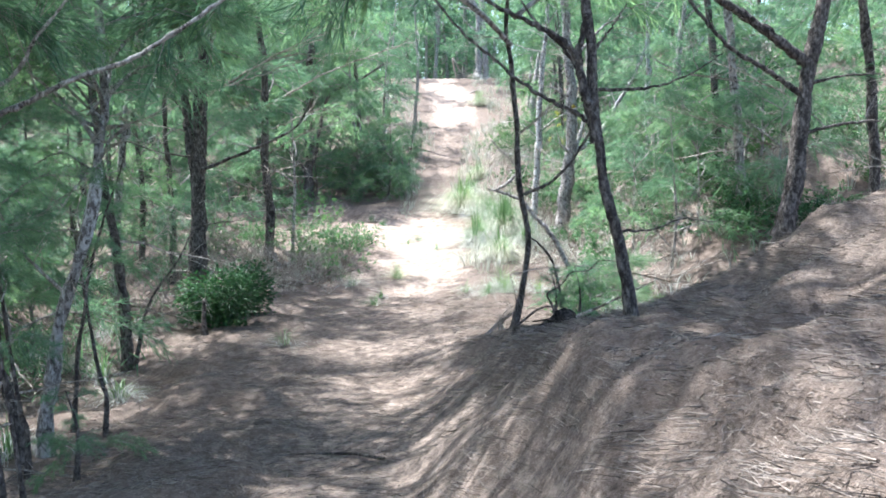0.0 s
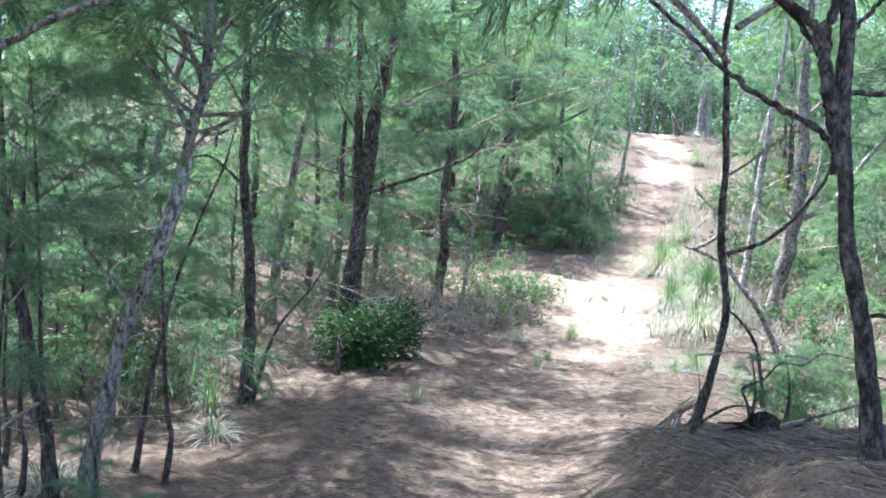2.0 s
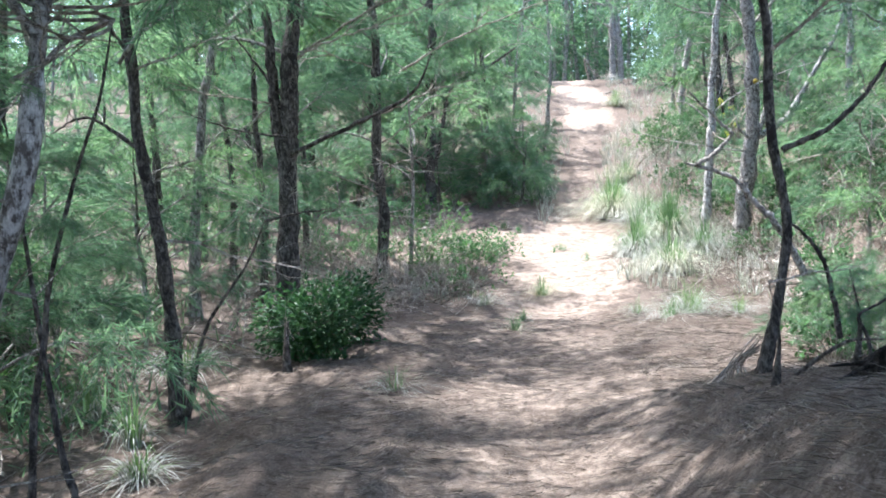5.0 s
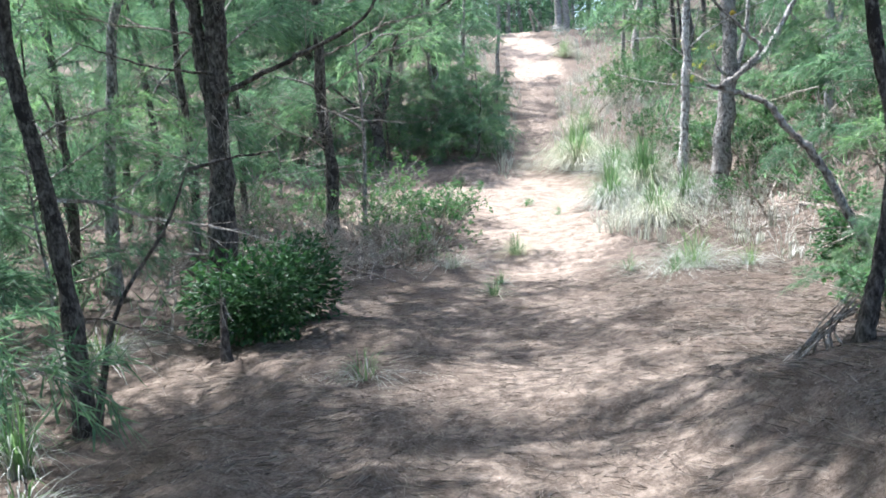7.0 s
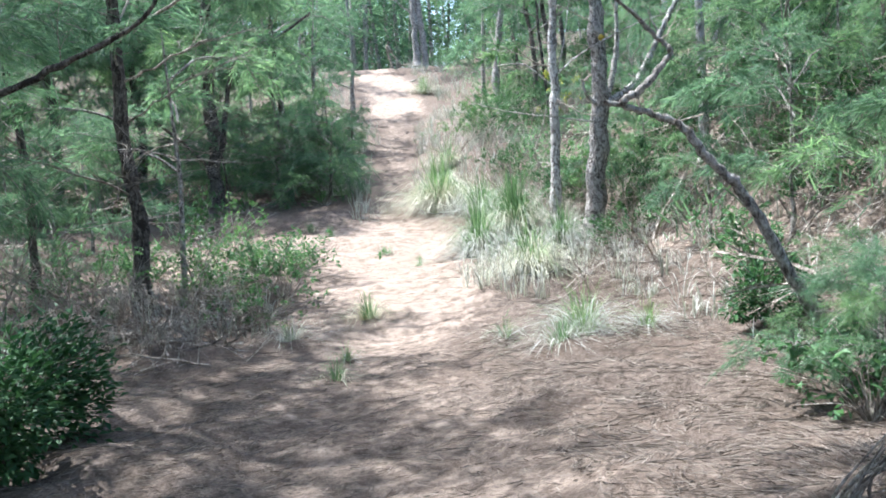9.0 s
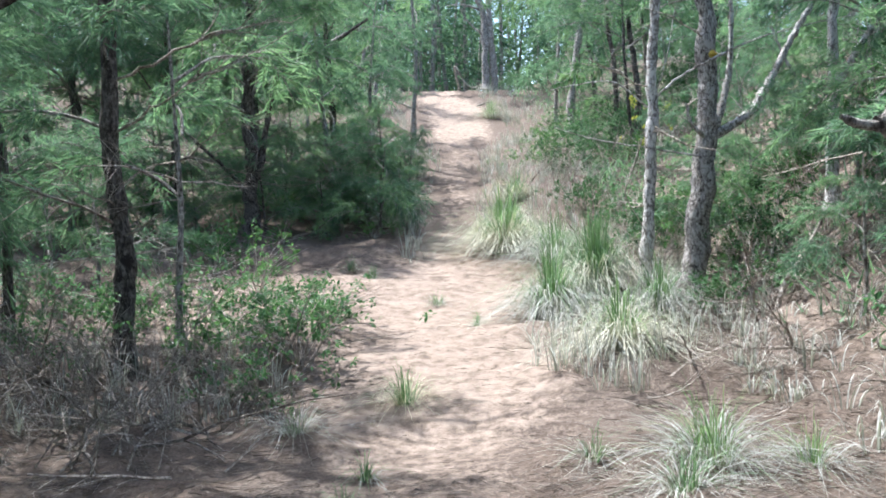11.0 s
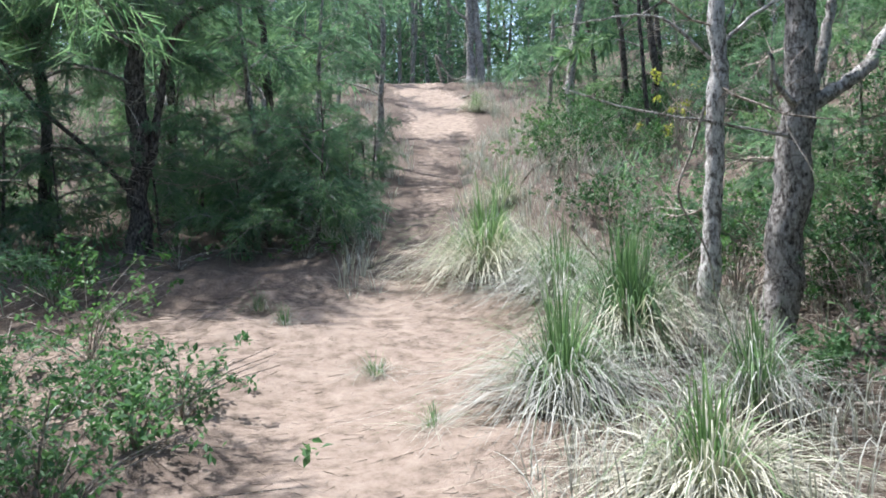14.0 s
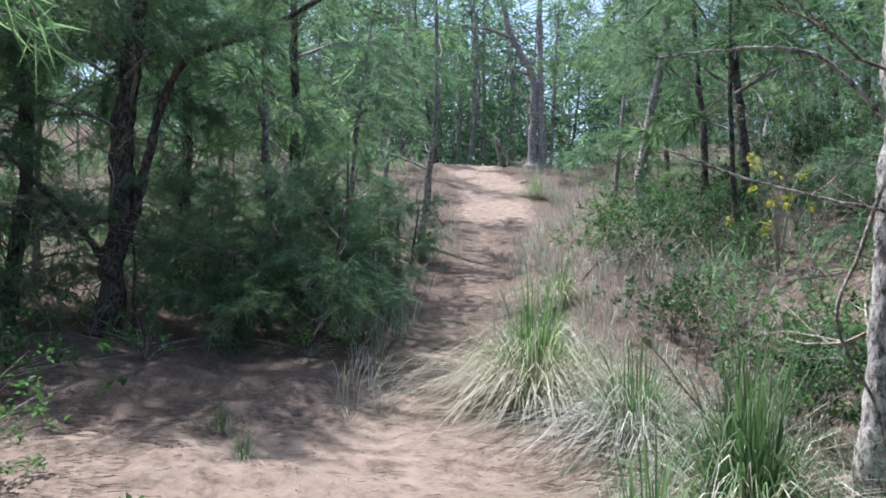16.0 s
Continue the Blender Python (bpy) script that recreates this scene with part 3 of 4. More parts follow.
leaner = casuarina([(-2.06, 5.8, 0), (-2.04, 5.8, -0.7), (-1.99, 5.8, -0.44), (-1.93, 5.8, -0.05), (-1.84, 5.8, 0.24), (-1.68, 5.8, 0.67), (-1.62, 5.82, 0.98), (-1.59, 5.85, 1.3), (-1.57, 5.9, 1.55)], 0.05, 5.2, 2.2, 24, 10, BARK_GREY,
          "leaning grey-barked casuarina with a patch of bare pale wood", size=0.8, dead=4, high=3.7, crown=1, crown_way=-25,
          limbs=(([(-1.6, 5.83, 1.2), (-1.75, 5.8, 1.45), (-2.0, 5.7, 1.7)], 0.02), ([(-1.85, 5.8, 0.2), (-2.1, 5.75, 0.5), (-2.3, 5.7, 0.95)], 0.014)))
bare = curve(np.array([(-1.77, 5.79, 0.42), (-1.72, 5.79, 0.55), (-1.66, 5.8, 0.75), (-1.62, 5.81, 0.98), (-1.61, 5.82, 1.08)]) - np.array(leaner.location), 5)
part("bare_wood", raw_mesh("bare_wood", *tube(bare, 0.005 + 0.04 * np.sin(np.linspace(0.25, math.pi - 0.25, len(bare))) ** 0.4, 10, 0.15, np.random.default_rng(41)), True), BARK_PALE, leaner, "patch of pale wood without bark")
casuarina([(-2.08, 5.5, 0), (-2.13, 5.5, -0.54), (-2.2, 5.5, -0.27), (-2.25, 5.5, -0.1), (-2.31, 5.5, 0.14), (-2.38, 5.5, 0.4), (-2.5, 5.5, 0.9)], 0.04, 4.6, 1.2, 12, 11, BARK, DARK, size=0.6, dead=3)
casuarina([(-2.02, 6.3, 0), (-1.95, 6.3, -0.3), (-1.89, 6.3, 0.01), (-1.85, 6.3, 0.25), (-1.71, 6.3, 0.71), (-1.58, 6.3, 1.05)], 0.02, 2.3, 9, 0, 12, BARK, "thin dark stem leaning between casuarinas", dead=4)
casuarina([(-1.87, 4.6, 0), (-1.9, 4.6, -0.2), (-1.93, 4.6, 0.02), (-2.0, 4.6, 0.4)], 0.018, 2.2, 1.0, 6, 18, BARK, "thin dark casuarina sapling beside the trail", dead=2, size=0.4)
casuarina([(-1.77, 4.62, 0), (-1.82, 4.6, -0.15), (-1.83, 4.6, 0.05), (-1.86, 4.65, 0.5)], 0.014, 1.8, 0.9, 5, 19, BARK, "thin dark casuarina sapling beside the trail", dead=2, size=0.36)
for k, (x, y, top, low, n, big) in enumerate(((-1.98, 5.25, 2.4, 1.3, 15, 0.4), (-2.4, 5.7, 2.5, 1.25, 14, 0.42), (-1.75, 6.15, 1.9, 1.15, 10, 0.34), (-3.1, 6.6, 2.4, 0.6, 14, 0.5), (-1.62, 5.05, 0.6, 0.06, 9, 0.2), (1.8, 6.95, 0.45, 0.06, 6, 0.17), (1.5, 7.2, 0.4, 0.05, 6, 0.15), (2.05, 7.1, 0.5, 0.08, 6, 0.18), (-3.7, 8.2, 2.2, 0.5, 14, 0.5))):
    z = float(height(x, y))
    casuarina([(x, y, z), (x + 0.02, y, z + 0.3), (x - 0.03, y, z + 0.55)], 0.018, top, low, n, 640 + k, BARK, "bright green young casuarina beside the trail", dead=1, size=big, group="young casuarinas of the wood", sort=NEAR)
casuarina([(-1.95, 3.4, 0), (-1.95, 3.45, 0.2), (-1.9, 3.5, 0.9), (-1.9, 3.5, 1.5)], 0.05, 4.5, 1.9, 15, 13, BARK_GREY, "casuarina with a bare grey limb reaching over the trail",
          limbs=(([(-1.9, 3.5, 1.15), (-1.5, 3.9, 1.31), (-1.24, 3.9, 1.43), (-0.86, 3.9, 1.58), (-0.47, 3.95, 1.85), (-0.2, 4, 2.1)], 0.017),
                 ([(-1.9, 3.5, 1.2), (-1.49, 3.9, 1.44), (-1.3, 3.9, 1.67), (-1.1, 3.9, 1.9)], 0.014)), dead=1, size=0.72, high=3.4, away=60)
# trees added for their shade on the ground, trunks mostly out of view
for k, (x, y, top) in enumerate(((-3.1, 5.0, 7.5), (-3.4, 12.9, 8.0), (6.4, 9.6, 7.5), (-3.3, 1.6, 7.0), (4.2, 2.6, 7.0), (-4.3, 10.6, 7.0), (6.0, 13.2, 7.0), (5.3, 10.9, 7.0), (-2.2, -1.5, 7.5), (2.6, -2.5, 7.0))):
    z = float(height(x, y))
    side = -0.25 if x > 0 else 0.25
    casuarina([(x, y, z), (x + side * 0.3, y, z + 1.2), (x + side, y, z + 2.6), (x + 2.2 * side, y, z + 4.0)], 0.07, top, 3.0, 11 if x > 4 else 12, 500 + k, BARK_GREY if k % 2 else BARK,
              "tall casuarina, added to shade the ground, whose crown hangs over the trail", dead=3, size=1.3 if x > 4 else 1.35, away=180 if x > 0 else 0, crown=2 if y < 3 else 0, sort=NEAR if y < 11 and x < 4 else MIDDLE)
for k, (x, y, low, n) in enumerate(((-2.75, 13.7, 0.9, 12), (-3.5, 15.0, 0.7, 12), (-2.7, 16.3, 0.6, 12), (-3.9, 13.2, 1.0, 10), (-4.4, 16.6, 0.5, 12))):
    z = float(height(x, y))
    casuarina([(x, y, z), (x + 0.06, y, z + 1.0), (x + 0.02, y, z + 2.2)], 0.055, 5.8 + 0.4 * k, low, n, 540 + k, BARK, "dark casuarina full of dead grey twigs", dead=8, size=0.85, sort=NEAR)
# beyond the dip
casuarina([(3.8, 17.15, 0), (3.83, 17.15, 0.3), (3.87, 17.15, 0.9), (3.92, 17.15, 1.63), (3.97, 17.15, 2.58)], 0.08, 7, 3.4, 6, 14, BARK_PALE,
          "straight pale-barked young casuarina among the tussocks",
          limbs=(([(4.0, 17.2, 1.68), (4.25, 17.2, 1.88), (4.62, 17.15, 2.07), (5.1, 17.1, 2.27), (5.6, 17.1, 2.4), (6.3, 17.1, 2.53)], 0.016),
                 ([(3.86, 17.15, 1.55), (3.55, 17.1, 1.79), (3.3, 17.1, 1.84), (2.73, 17.05, 1.75)], 0.013),
                 ([(3.92, 17.15, 1.6), (4.08, 17.1, 2.1), (4.2, 17.1, 2.7)], 0.01)), dead=7)
stout = casuarina([(4.38, 17.35, 0), (4.48, 17.35, 0.1), (4.58, 17.35, 1.0), (4.63, 17.35, 1.45), (4.64, 17.35, 1.95), (4.64, 17.35, 2.65)], 0.15, 8, 3.6, 9, 15, BARK_GREY,
          "stout grey casuarina with a heavy side limb and a knot",
          limbs=(([(4.62, 17.38, 1.2), (4.85, 17.4, 1.3), (5.19, 17.4, 1.51), (5.49, 17.4, 1.96), (5.79, 17.4, 2.48), (6.0, 17.4, 2.8), (6.3, 17.4, 3.6)], 0.065),
                 ([(4.75, 17.4, 1.3), (4.95, 17.45, 1.9), (5.0, 17.45, 2.6), (5.0, 17.5, 3.6)], 0.045),
                 ([(4.55, 17.3, 1.0), (4.32, 17.2, 1.03), (3.81, 17.1, 1.11), (3.22, 17.1, 1.22), (2.78, 17.1, 1.36)], 0.014),
                 ([(4.6, 17.3, 1.2), (4.4, 17.2, 1.35), (4.3, 17.15, 1.6)], 0.03)), dead=9, limb_bark=BARK_PALE, crown=3)
fv, ff = tube(np.array([(0, 0, -0.012), (0, -0.02, -0.006), (0, -0.03, 0.004), (0, -0.02, 0.014), (0, 0, 0.016)]), [0.02, 0.045, 0.05, 0.035, 0.002], 9, 0.25, np.random.default_rng(2))
part("shelf_fungus", raw_mesh("shelf_fungus", fv, ff, True), FUNGUS, stout, "small yellow shelf fungus", pose(0.27, -0.13, 2.82))
casuarina([(-0.95, 21.4, 0), (-0.9, 21.4, 0.7), (-0.86, 21.4, 1.7), (-0.84, 21.4, 2.7), (-0.78, 21.4, 3.7)], 0.125, 8, 1.9, 32, 16, BARK,
          "dark casuarina with a long rising limb in a thicket", sort=NEAR, high=4.8,
          limbs=(([(-0.88, 21.4, 0.95), (-0.72, 21.35, 1.3), (-0.62, 21.3, 1.8), (-0.35, 21.3, 2.7), (0.35, 21.3, 3.05), (1.0, 21.3, 3.45)], 0.06),
                 ([(-0.9, 21.4, 0.8), (-1.3, 21.3, 1.3), (-1.9, 21.2, 1.9), (-2.4, 21.1, 2.7)], 0.035)), dead=8)
casuarina([(6.46, 42.3, 0), (6.48, 42.3, 5.9), (6.5, 42.3, 7.0), (6.4, 42.3, 8.3), (5.95, 42.3, 9.1), (5.6, 42.3, 9.7), (5.34, 42.3, 10.9)], 0.17, 10, 6.0, 9, 17, BARK_GREY, "old grey casuarina with a twin trunk above the trail", dead=14, size=1.3,
          limbs=(([(6.85, 42.3, 5.0), (6.8, 42.3, 6.2), (6.72, 42.3, 7.4), (6.68, 42.3, 8.95), (6.61, 42.3, 10.9), (6.7, 42.3, 13.0)], 0.17),
                 ([(5.7, 42.3, 9.5), (4.9, 42.2, 9.75), (4.0, 42.1, 9.8), (2.8, 42.0, 10.1)], 0.07),
                 ([(6.3, 42.3, 8.3), (5.6, 42.2, 8.45), (5.0, 42.1, 8.4)], 0.05),
                 ([(6.45, 42.3, 7.3), (5.9, 42.2, 7.7), (5.5, 42.1, 8.3)], 0.05)))
casuarina([(6.55, 30.0, 0), (6.6, 30, 3.4), (6.87, 30, 5.0), (7.05, 30, 6.3)], 0.12, 8, 3.0, 10, 20, BARK_GREY, DARK, dead=4)

casuarina([(6.3, 17.6, 1.2), (6.32, 17.6, 2.2), (6.36, 17.6, 3.0), (6.3, 17.6, 4.2)], 0.085, 5.5, 3.6, 8, 26, BARK_PALE, "pale-stemmed casuarina with a low pale limb on the slope", dead=6,
          limbs=(([(6.32, 17.6, 1.7), (6.7, 17.6, 2.3), (7.2, 17.6, 2.9), (7.5, 17.5, 3.6)], 0.05), ([(6.3, 17.55, 1.5), (5.8, 17.5, 1.9), (5.5, 17.5, 2.5)], 0.03)))
for k, (x, y) in enumerate(((7.0, 28.0), (8.6, 30.2), (9.6, 27.4), (8.0, 33.0), (11.0, 31.0), (6.6, 25.4))):
    z = float(height(x, y))
    casuarina([(x, y, z), (x + 0.1, y, z + 1.2), (x - 0.05, y, z + 2.6)], 0.08, 6.0, 1.8, 12, 600 + k, BARK, "dark casuarina with hanging green branches on the slope", dead=6, size=1.1, sort=MIDDLE, high=5.0)


def in_clearing(x, y):
    d = x - trail(y)
    if y < 14:
        return -1.9 < d < (3.4 if y < 9 else 2.9)
    if y < 20.6:
        return (-5.0 if y > 15.7 else -1.9) < d < 3.4
    return y < 43.5 and (-1.0 < d < 1.9 or (y > 30 and -2.2 < d < 2.8))


def wood():
    """The rest of the casuarina wood, at random but never on the trail."""
    rng = np.random.default_rng(5)
    spots = [(1.68, 4.5), (3.74, 6.75), (1.58, 7.6), (-2.28, 9.0), (-2.05, 11.6), (-1.35, 15), (-2.06, 5.8), (-2.08, 5.5), (-2.02, 6.3), (-1.95, 3.4), (3.8, 17.15),
             (4.38, 17.35), (-0.95, 21.4), (6.6, 42.3), (6.55, 30)]
    barks = (BARK, BARK, BARK_GREY, BARK_GREY, BARK_PALE)
    words = {BARK: "thin dark-barked casuarina with feathery green needles", BARK_GREY: "grey-barked casuarina with feathery green needles",
             BARK_PALE: "pale-stemmed casuarina with feathery needles"}
    made = 0
    for k in range(9000):
        if made >= 125:
            break
        y = rng.uniform(-9, 60)
        d = rng.uniform(-19, 19)
        x = trail(y) + d
        if y < 8 and (d > 3.0 or abs(d) > 9) or in_clearing(x, y):
            continue
        if d > 0 and 8 < y < 17 and d < 5.2 or d > 0 and 8 < y < 30 and d < 10 and rng.random() < 0.55:
            continue
        near = math.hypot(x - 0.8, y - 10)
        gap = 1.5 + 0.06 * max(0, near - 6)
        if any((x - a) ** 2 + (y - b) ** 2 < gap * gap for a, b in spots):
            continue
        spots.append((x, y))
        made += 1
        bark = barks[int(rng.integers(5))]
        top = rng.uniform(4.3, 6.8) if 10 < y < 36 else rng.uniform(6.5, 9.5)
        z = float(height(x, y))
        lean = rng.normal(0, 0.1, 2)
        low = rng.uniform(0.4, 1.5) if d < 0 else rng.uniform(0.7, 2.0)
        sort = NEAR if near < 7 else MIDDLE if near < 15 else FAR
        casuarina([(x, y, z), (x + lean[0], y + lean[1], z + 1.0), (x + 2.2 * lean[0], y + 2.2 * lean[1], z + 2.1)], rng.uniform(0.03, 0.085), top, low,
                  9 if near < 15 else 9, 100 + k, bark, words[bark], dead=9 if near < 14 else 5 if near < 24 else 1, size=0.95 if near < 15 else 1.25, sort=sort)


wood()


for k, (x, y) in enumerate(((-2.3, 22.6), (-3.6, 21.8), (0.3, 24.4), (-1.2, 25.0), (-5.0, 22.5))):
    z = float(height(x, y))
    casuarina([(x, y, z), (x + 0.1, y, z + 1.2), (x + 0.05, y, z + 2.6)], 0.085, 6.5, 1.9, 10 if k in (2, 3) else 28, 560 + k, BARK, "dark casuarina standing in a dense thicket", dead=12, size=1.15, sort=NEAR, high=4.6)


def thicket():
    """Young casuarinas, green down to the ground, left of the climbing trail."""
    rng = np.random.default_rng(8)
    for k in range(15):
        y = rng.uniform(21.3, 27)
        x = trail(y) - 0.75 - 4.2 * rng.random() ** 1.3
        z = float(height(x, y))
        casuarina([(x, y, z), (x + 0.05, y, z + 0.5), (x + 0.1, y - 0.05, z + 1.0)], 0.028, rng.uniform(0.7, 2.3), 0.12, 9, 300 + k, BARK,
                  "young casuarina thick with dark green needles to the ground", dead=2, size=0.66, group="young casuarinas of the thicket", sort=MIDDLE)
    for k, (x, y) in enumerate(((1.5, 22.3), (0.9, 21.9), (0.2, 21.6), (1.75, 23.4), (-0.7, 21.5), (1.8, 24.6), (-1.7, 21.3), (0.5, 22.8), (-2.7, 21.0), (-3.7, 20.8), (1.2, 23.6))):
        z = float(height(x, y))
        casuarina([(x, y, z), (x - 0.03, y, z + 0.4), (x - 0.05, y, z + 0.8)], 0.024, rng.uniform(0.6, 1.7), 0.1, 8, 350 + k, BARK,
                  "young casuarina thick with dark green needles to the ground", dead=5, size=rng.uniform(0.38, 0.62), group="young casuarinas of the thicket", sort=NEAR)
    for k in range(44):
        y = rng.uniform(7.5, 24) if k < 34 else rng.uniform(18, 33)
        x = trail(y) + (-rng.uniform(3.0, 9) if k % 3 and k < 34 else rng.uniform(3.6, 9))
        if y < 9 and x > 0:
            continue
        z = float(height(x, y))
        casuarina([(x, y, z), (x + 0.05, y, z + 0.5), (x + 0.02, y - 0.05, z + 1.0)], 0.022, rng.uniform(1.3, 2.8), 0.15, 6, 400 + k, BARK_GREY,
                  "bright green young casuarina under the taller trees", dead=2, size=0.6, group="young casuarinas of the wood", sort=MIDDLE)
    for k, (x, y, top, size, n) in enumerate(((2.75, 9.3, 0.75, 0.3, 14), (3.05, 9.65, 0.85, 0.34, 14), (3.35, 10.1, 0.7, 0.3, 12), (4.3, 12.4, 1.7, 0.6, 7), (5.0, 13.4, 2.1, 0.65, 8), (4.5, 14.2, 1.3, 0.5, 7), (5.7, 14.4, 2.3, 0.75, 8),
                                              (4.9, 11.4, 1.7, 0.6, 8), (6.2, 12.2, 2.3, 0.75, 8), (6.0, 16.2, 2.2, 0.8, 12), (7.2, 14.6, 2.8, 0.9, 12), (5.5, 10.3, 1.8, 0.7, 10), (5.3, 18.9, 1.7, 0.7, 12), (7.6, 18.4, 2.6, 0.9, 12))):
        z = float(height(x, y))
        casuarina([(x, y, z), (x + 0.03, y, z + 0.25), (x + 0.02, y, z + 0.5)], 0.02, top, 0.12 if top < 1 else 0.35, n, 660 + k, BARK_GREY, "feathery pale green young casuarina on the slope", dead=3, size=size, group="young casuarinas of the wood", sort=NEAR if y < 10.5 else MIDDLE)
    for k in range(13):
        y = 5.0 + 0.75 * k + rng.uniform(-0.3, 0.3)
        x = trail(y) - (4.1 + 2.6 * ((k * 0.618) % 1))
        z = float(height(x, y))
        casuarina([(x, y, z), (x + 0.05, y, z + 0.5), (x + 0.02, y - 0.05, z + 1.0)], 0.026, rng.uniform(1.8, 3.4), 0.2, 8, 460 + k, BARK,
                  "bright green young casuarina under the taller trees", dead=2, size=0.75, group="young casuarinas of the wood", sort=MIDDLE)


thicket()


# ---- shrubs, tussocks, dead wood ----
def shrub(x, y, wide, tall, count, size, seed, mat, label, name="leafy_shrub", solid=True):
    rng = np.random.default_rng(seed)
    z = float(land(x, y))
    ob = thing(name, (x, y, z), label, "shrub", "")
    stems, tips = [], []
    for i in range(16 if solid else 18):
        a, e = rng.uniform(0, 2 * math.pi), rng.uniform(0.15, 1.0 if solid else 1.35)
        tip = np.array([math.cos(a) * wide * 0.5 * e, math.sin(a) * wide * 0.5 * e, tall * rng.uniform(0.5, 0.95) * (1.1 - 0.45 * e)])
        q = curve([(0, 0, -0.03), tip * (0.35, 0.35, 0.6), tip], 4)
        stems.append(tube(q, np.linspace(0.006, 0.002, len(q)), 3))
        tips.append(q)
    part("framework", raw_mesh("framework", *join(stems)), BARK if solid else DEAD, ob)["kind"] = "stuff"
    if solid:
        hub = rng.normal(size=(9, 3))
        hub /= np.linalg.norm(hub, axis=1)[:, None]
        hub = hub * (wide * 0.3, wide * 0.3, tall * 0.3) + (0, 0, tall * 0.38)
        u = rng.normal(size=(count, 3))
        u /= np.linalg.norm(u, axis=1)[:, None]
        p = hub[rng.integers(9, size=count)] + u * (wide * 0.24 * rng.random(count) ** 0.35 * rng.uniform(0.7, 1.15, count))[:, None]
        p[:, 2] = np.abs(p[:, 2]) + 0.02
        v, f = leaves_at(p, size, rng, np.array([0, 0, tall * 0.35]))
    else:
        n = max(6, count // 10)
        which, along = rng.integers(len(tips), size=n), rng.uniform(0.3, 1.0, n) ** 0.8 * (len(tips[0]) - 1.001)
        q = np.array(tips)
        k = along.astype(int)
        p = q[which, k] + (q[which, k + 1] - q[which, k]) * (along - k)[:, None] + rng.normal(0, 0.02 + 0.055 * wide, (n, 3))
        p = np.repeat(p, 10, 0) + rng.normal(0, 0.022, (n * 10, 3))
        p[:, 2] = np.maximum(p[:, 2], 0.03)
        v, f = leaves_at(p, size, rng, flat=0.8)
    part("foliage", raw_mesh("foliage", v, f), mat, ob)
    return ob


def tussock(x, y, reach, tall, green, dry, seed, label="grass tussock, green in the middle with drooping straw-coloured blades", width=0.0095):
    rng = np.random.default_rng(seed)
    ob = thing("grass_tussock", (x, y, float(land(x, y)) - 0.02), label, "grass", "grass tussocks by the trail")
    core = blades(green * 2 // 5, reach * 0.5, tall * 0.92, width, rng, 0.04, 1.3, 0.12 * reach)
    arch = blades(green // 2, reach * 1.3, tall * 0.85, width, rng, 0.2, 1.8, 0.14 * reach)
    part("green_tuft", raw_mesh("green_tuft", *join([core, arch])), BLADE, ob)
    if dry:
        skirt = blades(dry * 3 // 5, reach * 1.5, tall * 0.55, width * 0.9, rng, 0.4, 1.97, 0.22 * reach)
        over = blades(dry // 3, reach * 1.5, tall * 0.8, width * 0.8, rng, 0.2, 1.9, 0.16 * reach)
        part("dry_skirt", raw_mesh("dry_skirt", *join([skirt, over])), STRAW, ob, "straw-coloured drooping blades")
    return ob


shrub(-1.45, 10.55, 1.35, 1.0, 5200, 0.06, 31, GLOSSY, "dense dark green bush with small glossy leaves beside the trail", "bush")
shrub(3.3, 11.2, 0.65, 0.55, 1300, 0.05, 35, GLOSSY, "low dark green bush at the foot of the slope", "bush")
shrub(7.8, 17.2, 2.3, 1.7, 4200, 0.09, 33, GLOSSY, "large dark green broad-leaved bush on the slope", "bush")
shrub(9.4, 19.6, 2.6, 1.9, 4200, 0.1, 34, GLOSSY, "large dark green broad-leaved bush on the slope", "bush")
for i, (x, y, w, h, n) in enumerate(((0.3, 16.4, 1.2, 0.75, 1200), (-0.5, 17.6, 1.3, 0.8, 1100), (0.05, 14.8, 1.5, 0.8, 1700), (-0.8, 15.0, 1.6, 0.75, 1700), (0.2, 15.7, 1.1, 0.45, 1000), (-0.6, 16.1, 1.5, 0.6, 1400), (-1.6, 15.2, 1.5, 0.7, 1400),
                                     (-1.5, 16.6, 1.5, 0.55, 1200), (-0.2, 14.0, 1.0, 0.4, 700), (-2.4, 15.8, 1.4, 0.6, 1000), (0.9, 21.0, 0.8, 0.4, 500), (-0.4, 20.7, 1.0, 0.4, 500), (-0.9, 17.1, 1.4, 0.6, 1200), (-1.8, 17.6, 1.4, 0.6, 1000), (-2.6, 17.0, 1.4, 0.7, 1000), (-0.3, 16.7, 1.0, 0.45, 800))):
    shrub(x, y, w * 1.1, h * (0.7 + 0.6 * ((i * 0.618) % 1)), int(n * 0.5), 0.05, 50 + i, WEED, "sparse light green leafy weed with thin arching stems", "leafy_weed", False)
SCRUB = [(4.3, 16.4, 0.9, 0.8), (5.2, 17.0, 1.3, 1.2), (5.6, 18.6, 1.6, 1.5), (4.4, 18.9, 1.2, 0.9), (5.0, 20.6, 1.4, 1.2), (6.9, 17.5, 1.8, 1.6), (3.75, 12.1, 0.9, 0.75),
         (4.4, 21.6, 1.2, 0.9), (4.6, 25.0, 1.3, 0.9), (6.2, 15.0, 1.4, 1.0), (7.8, 14.2, 1.6, 1.2), (4.6, 23.0, 1.4, 1.3), (7.2, 20.0, 2.0, 1.8), (4.9, 10.6, 1.3, 0.9), (2.65, 9.25, 0.7, 0.55), (5.6, 12.6, 1.6, 1.0), (7.5, 11.5, 2.0, 1.4)]
pick = np.random.default_rng(17)
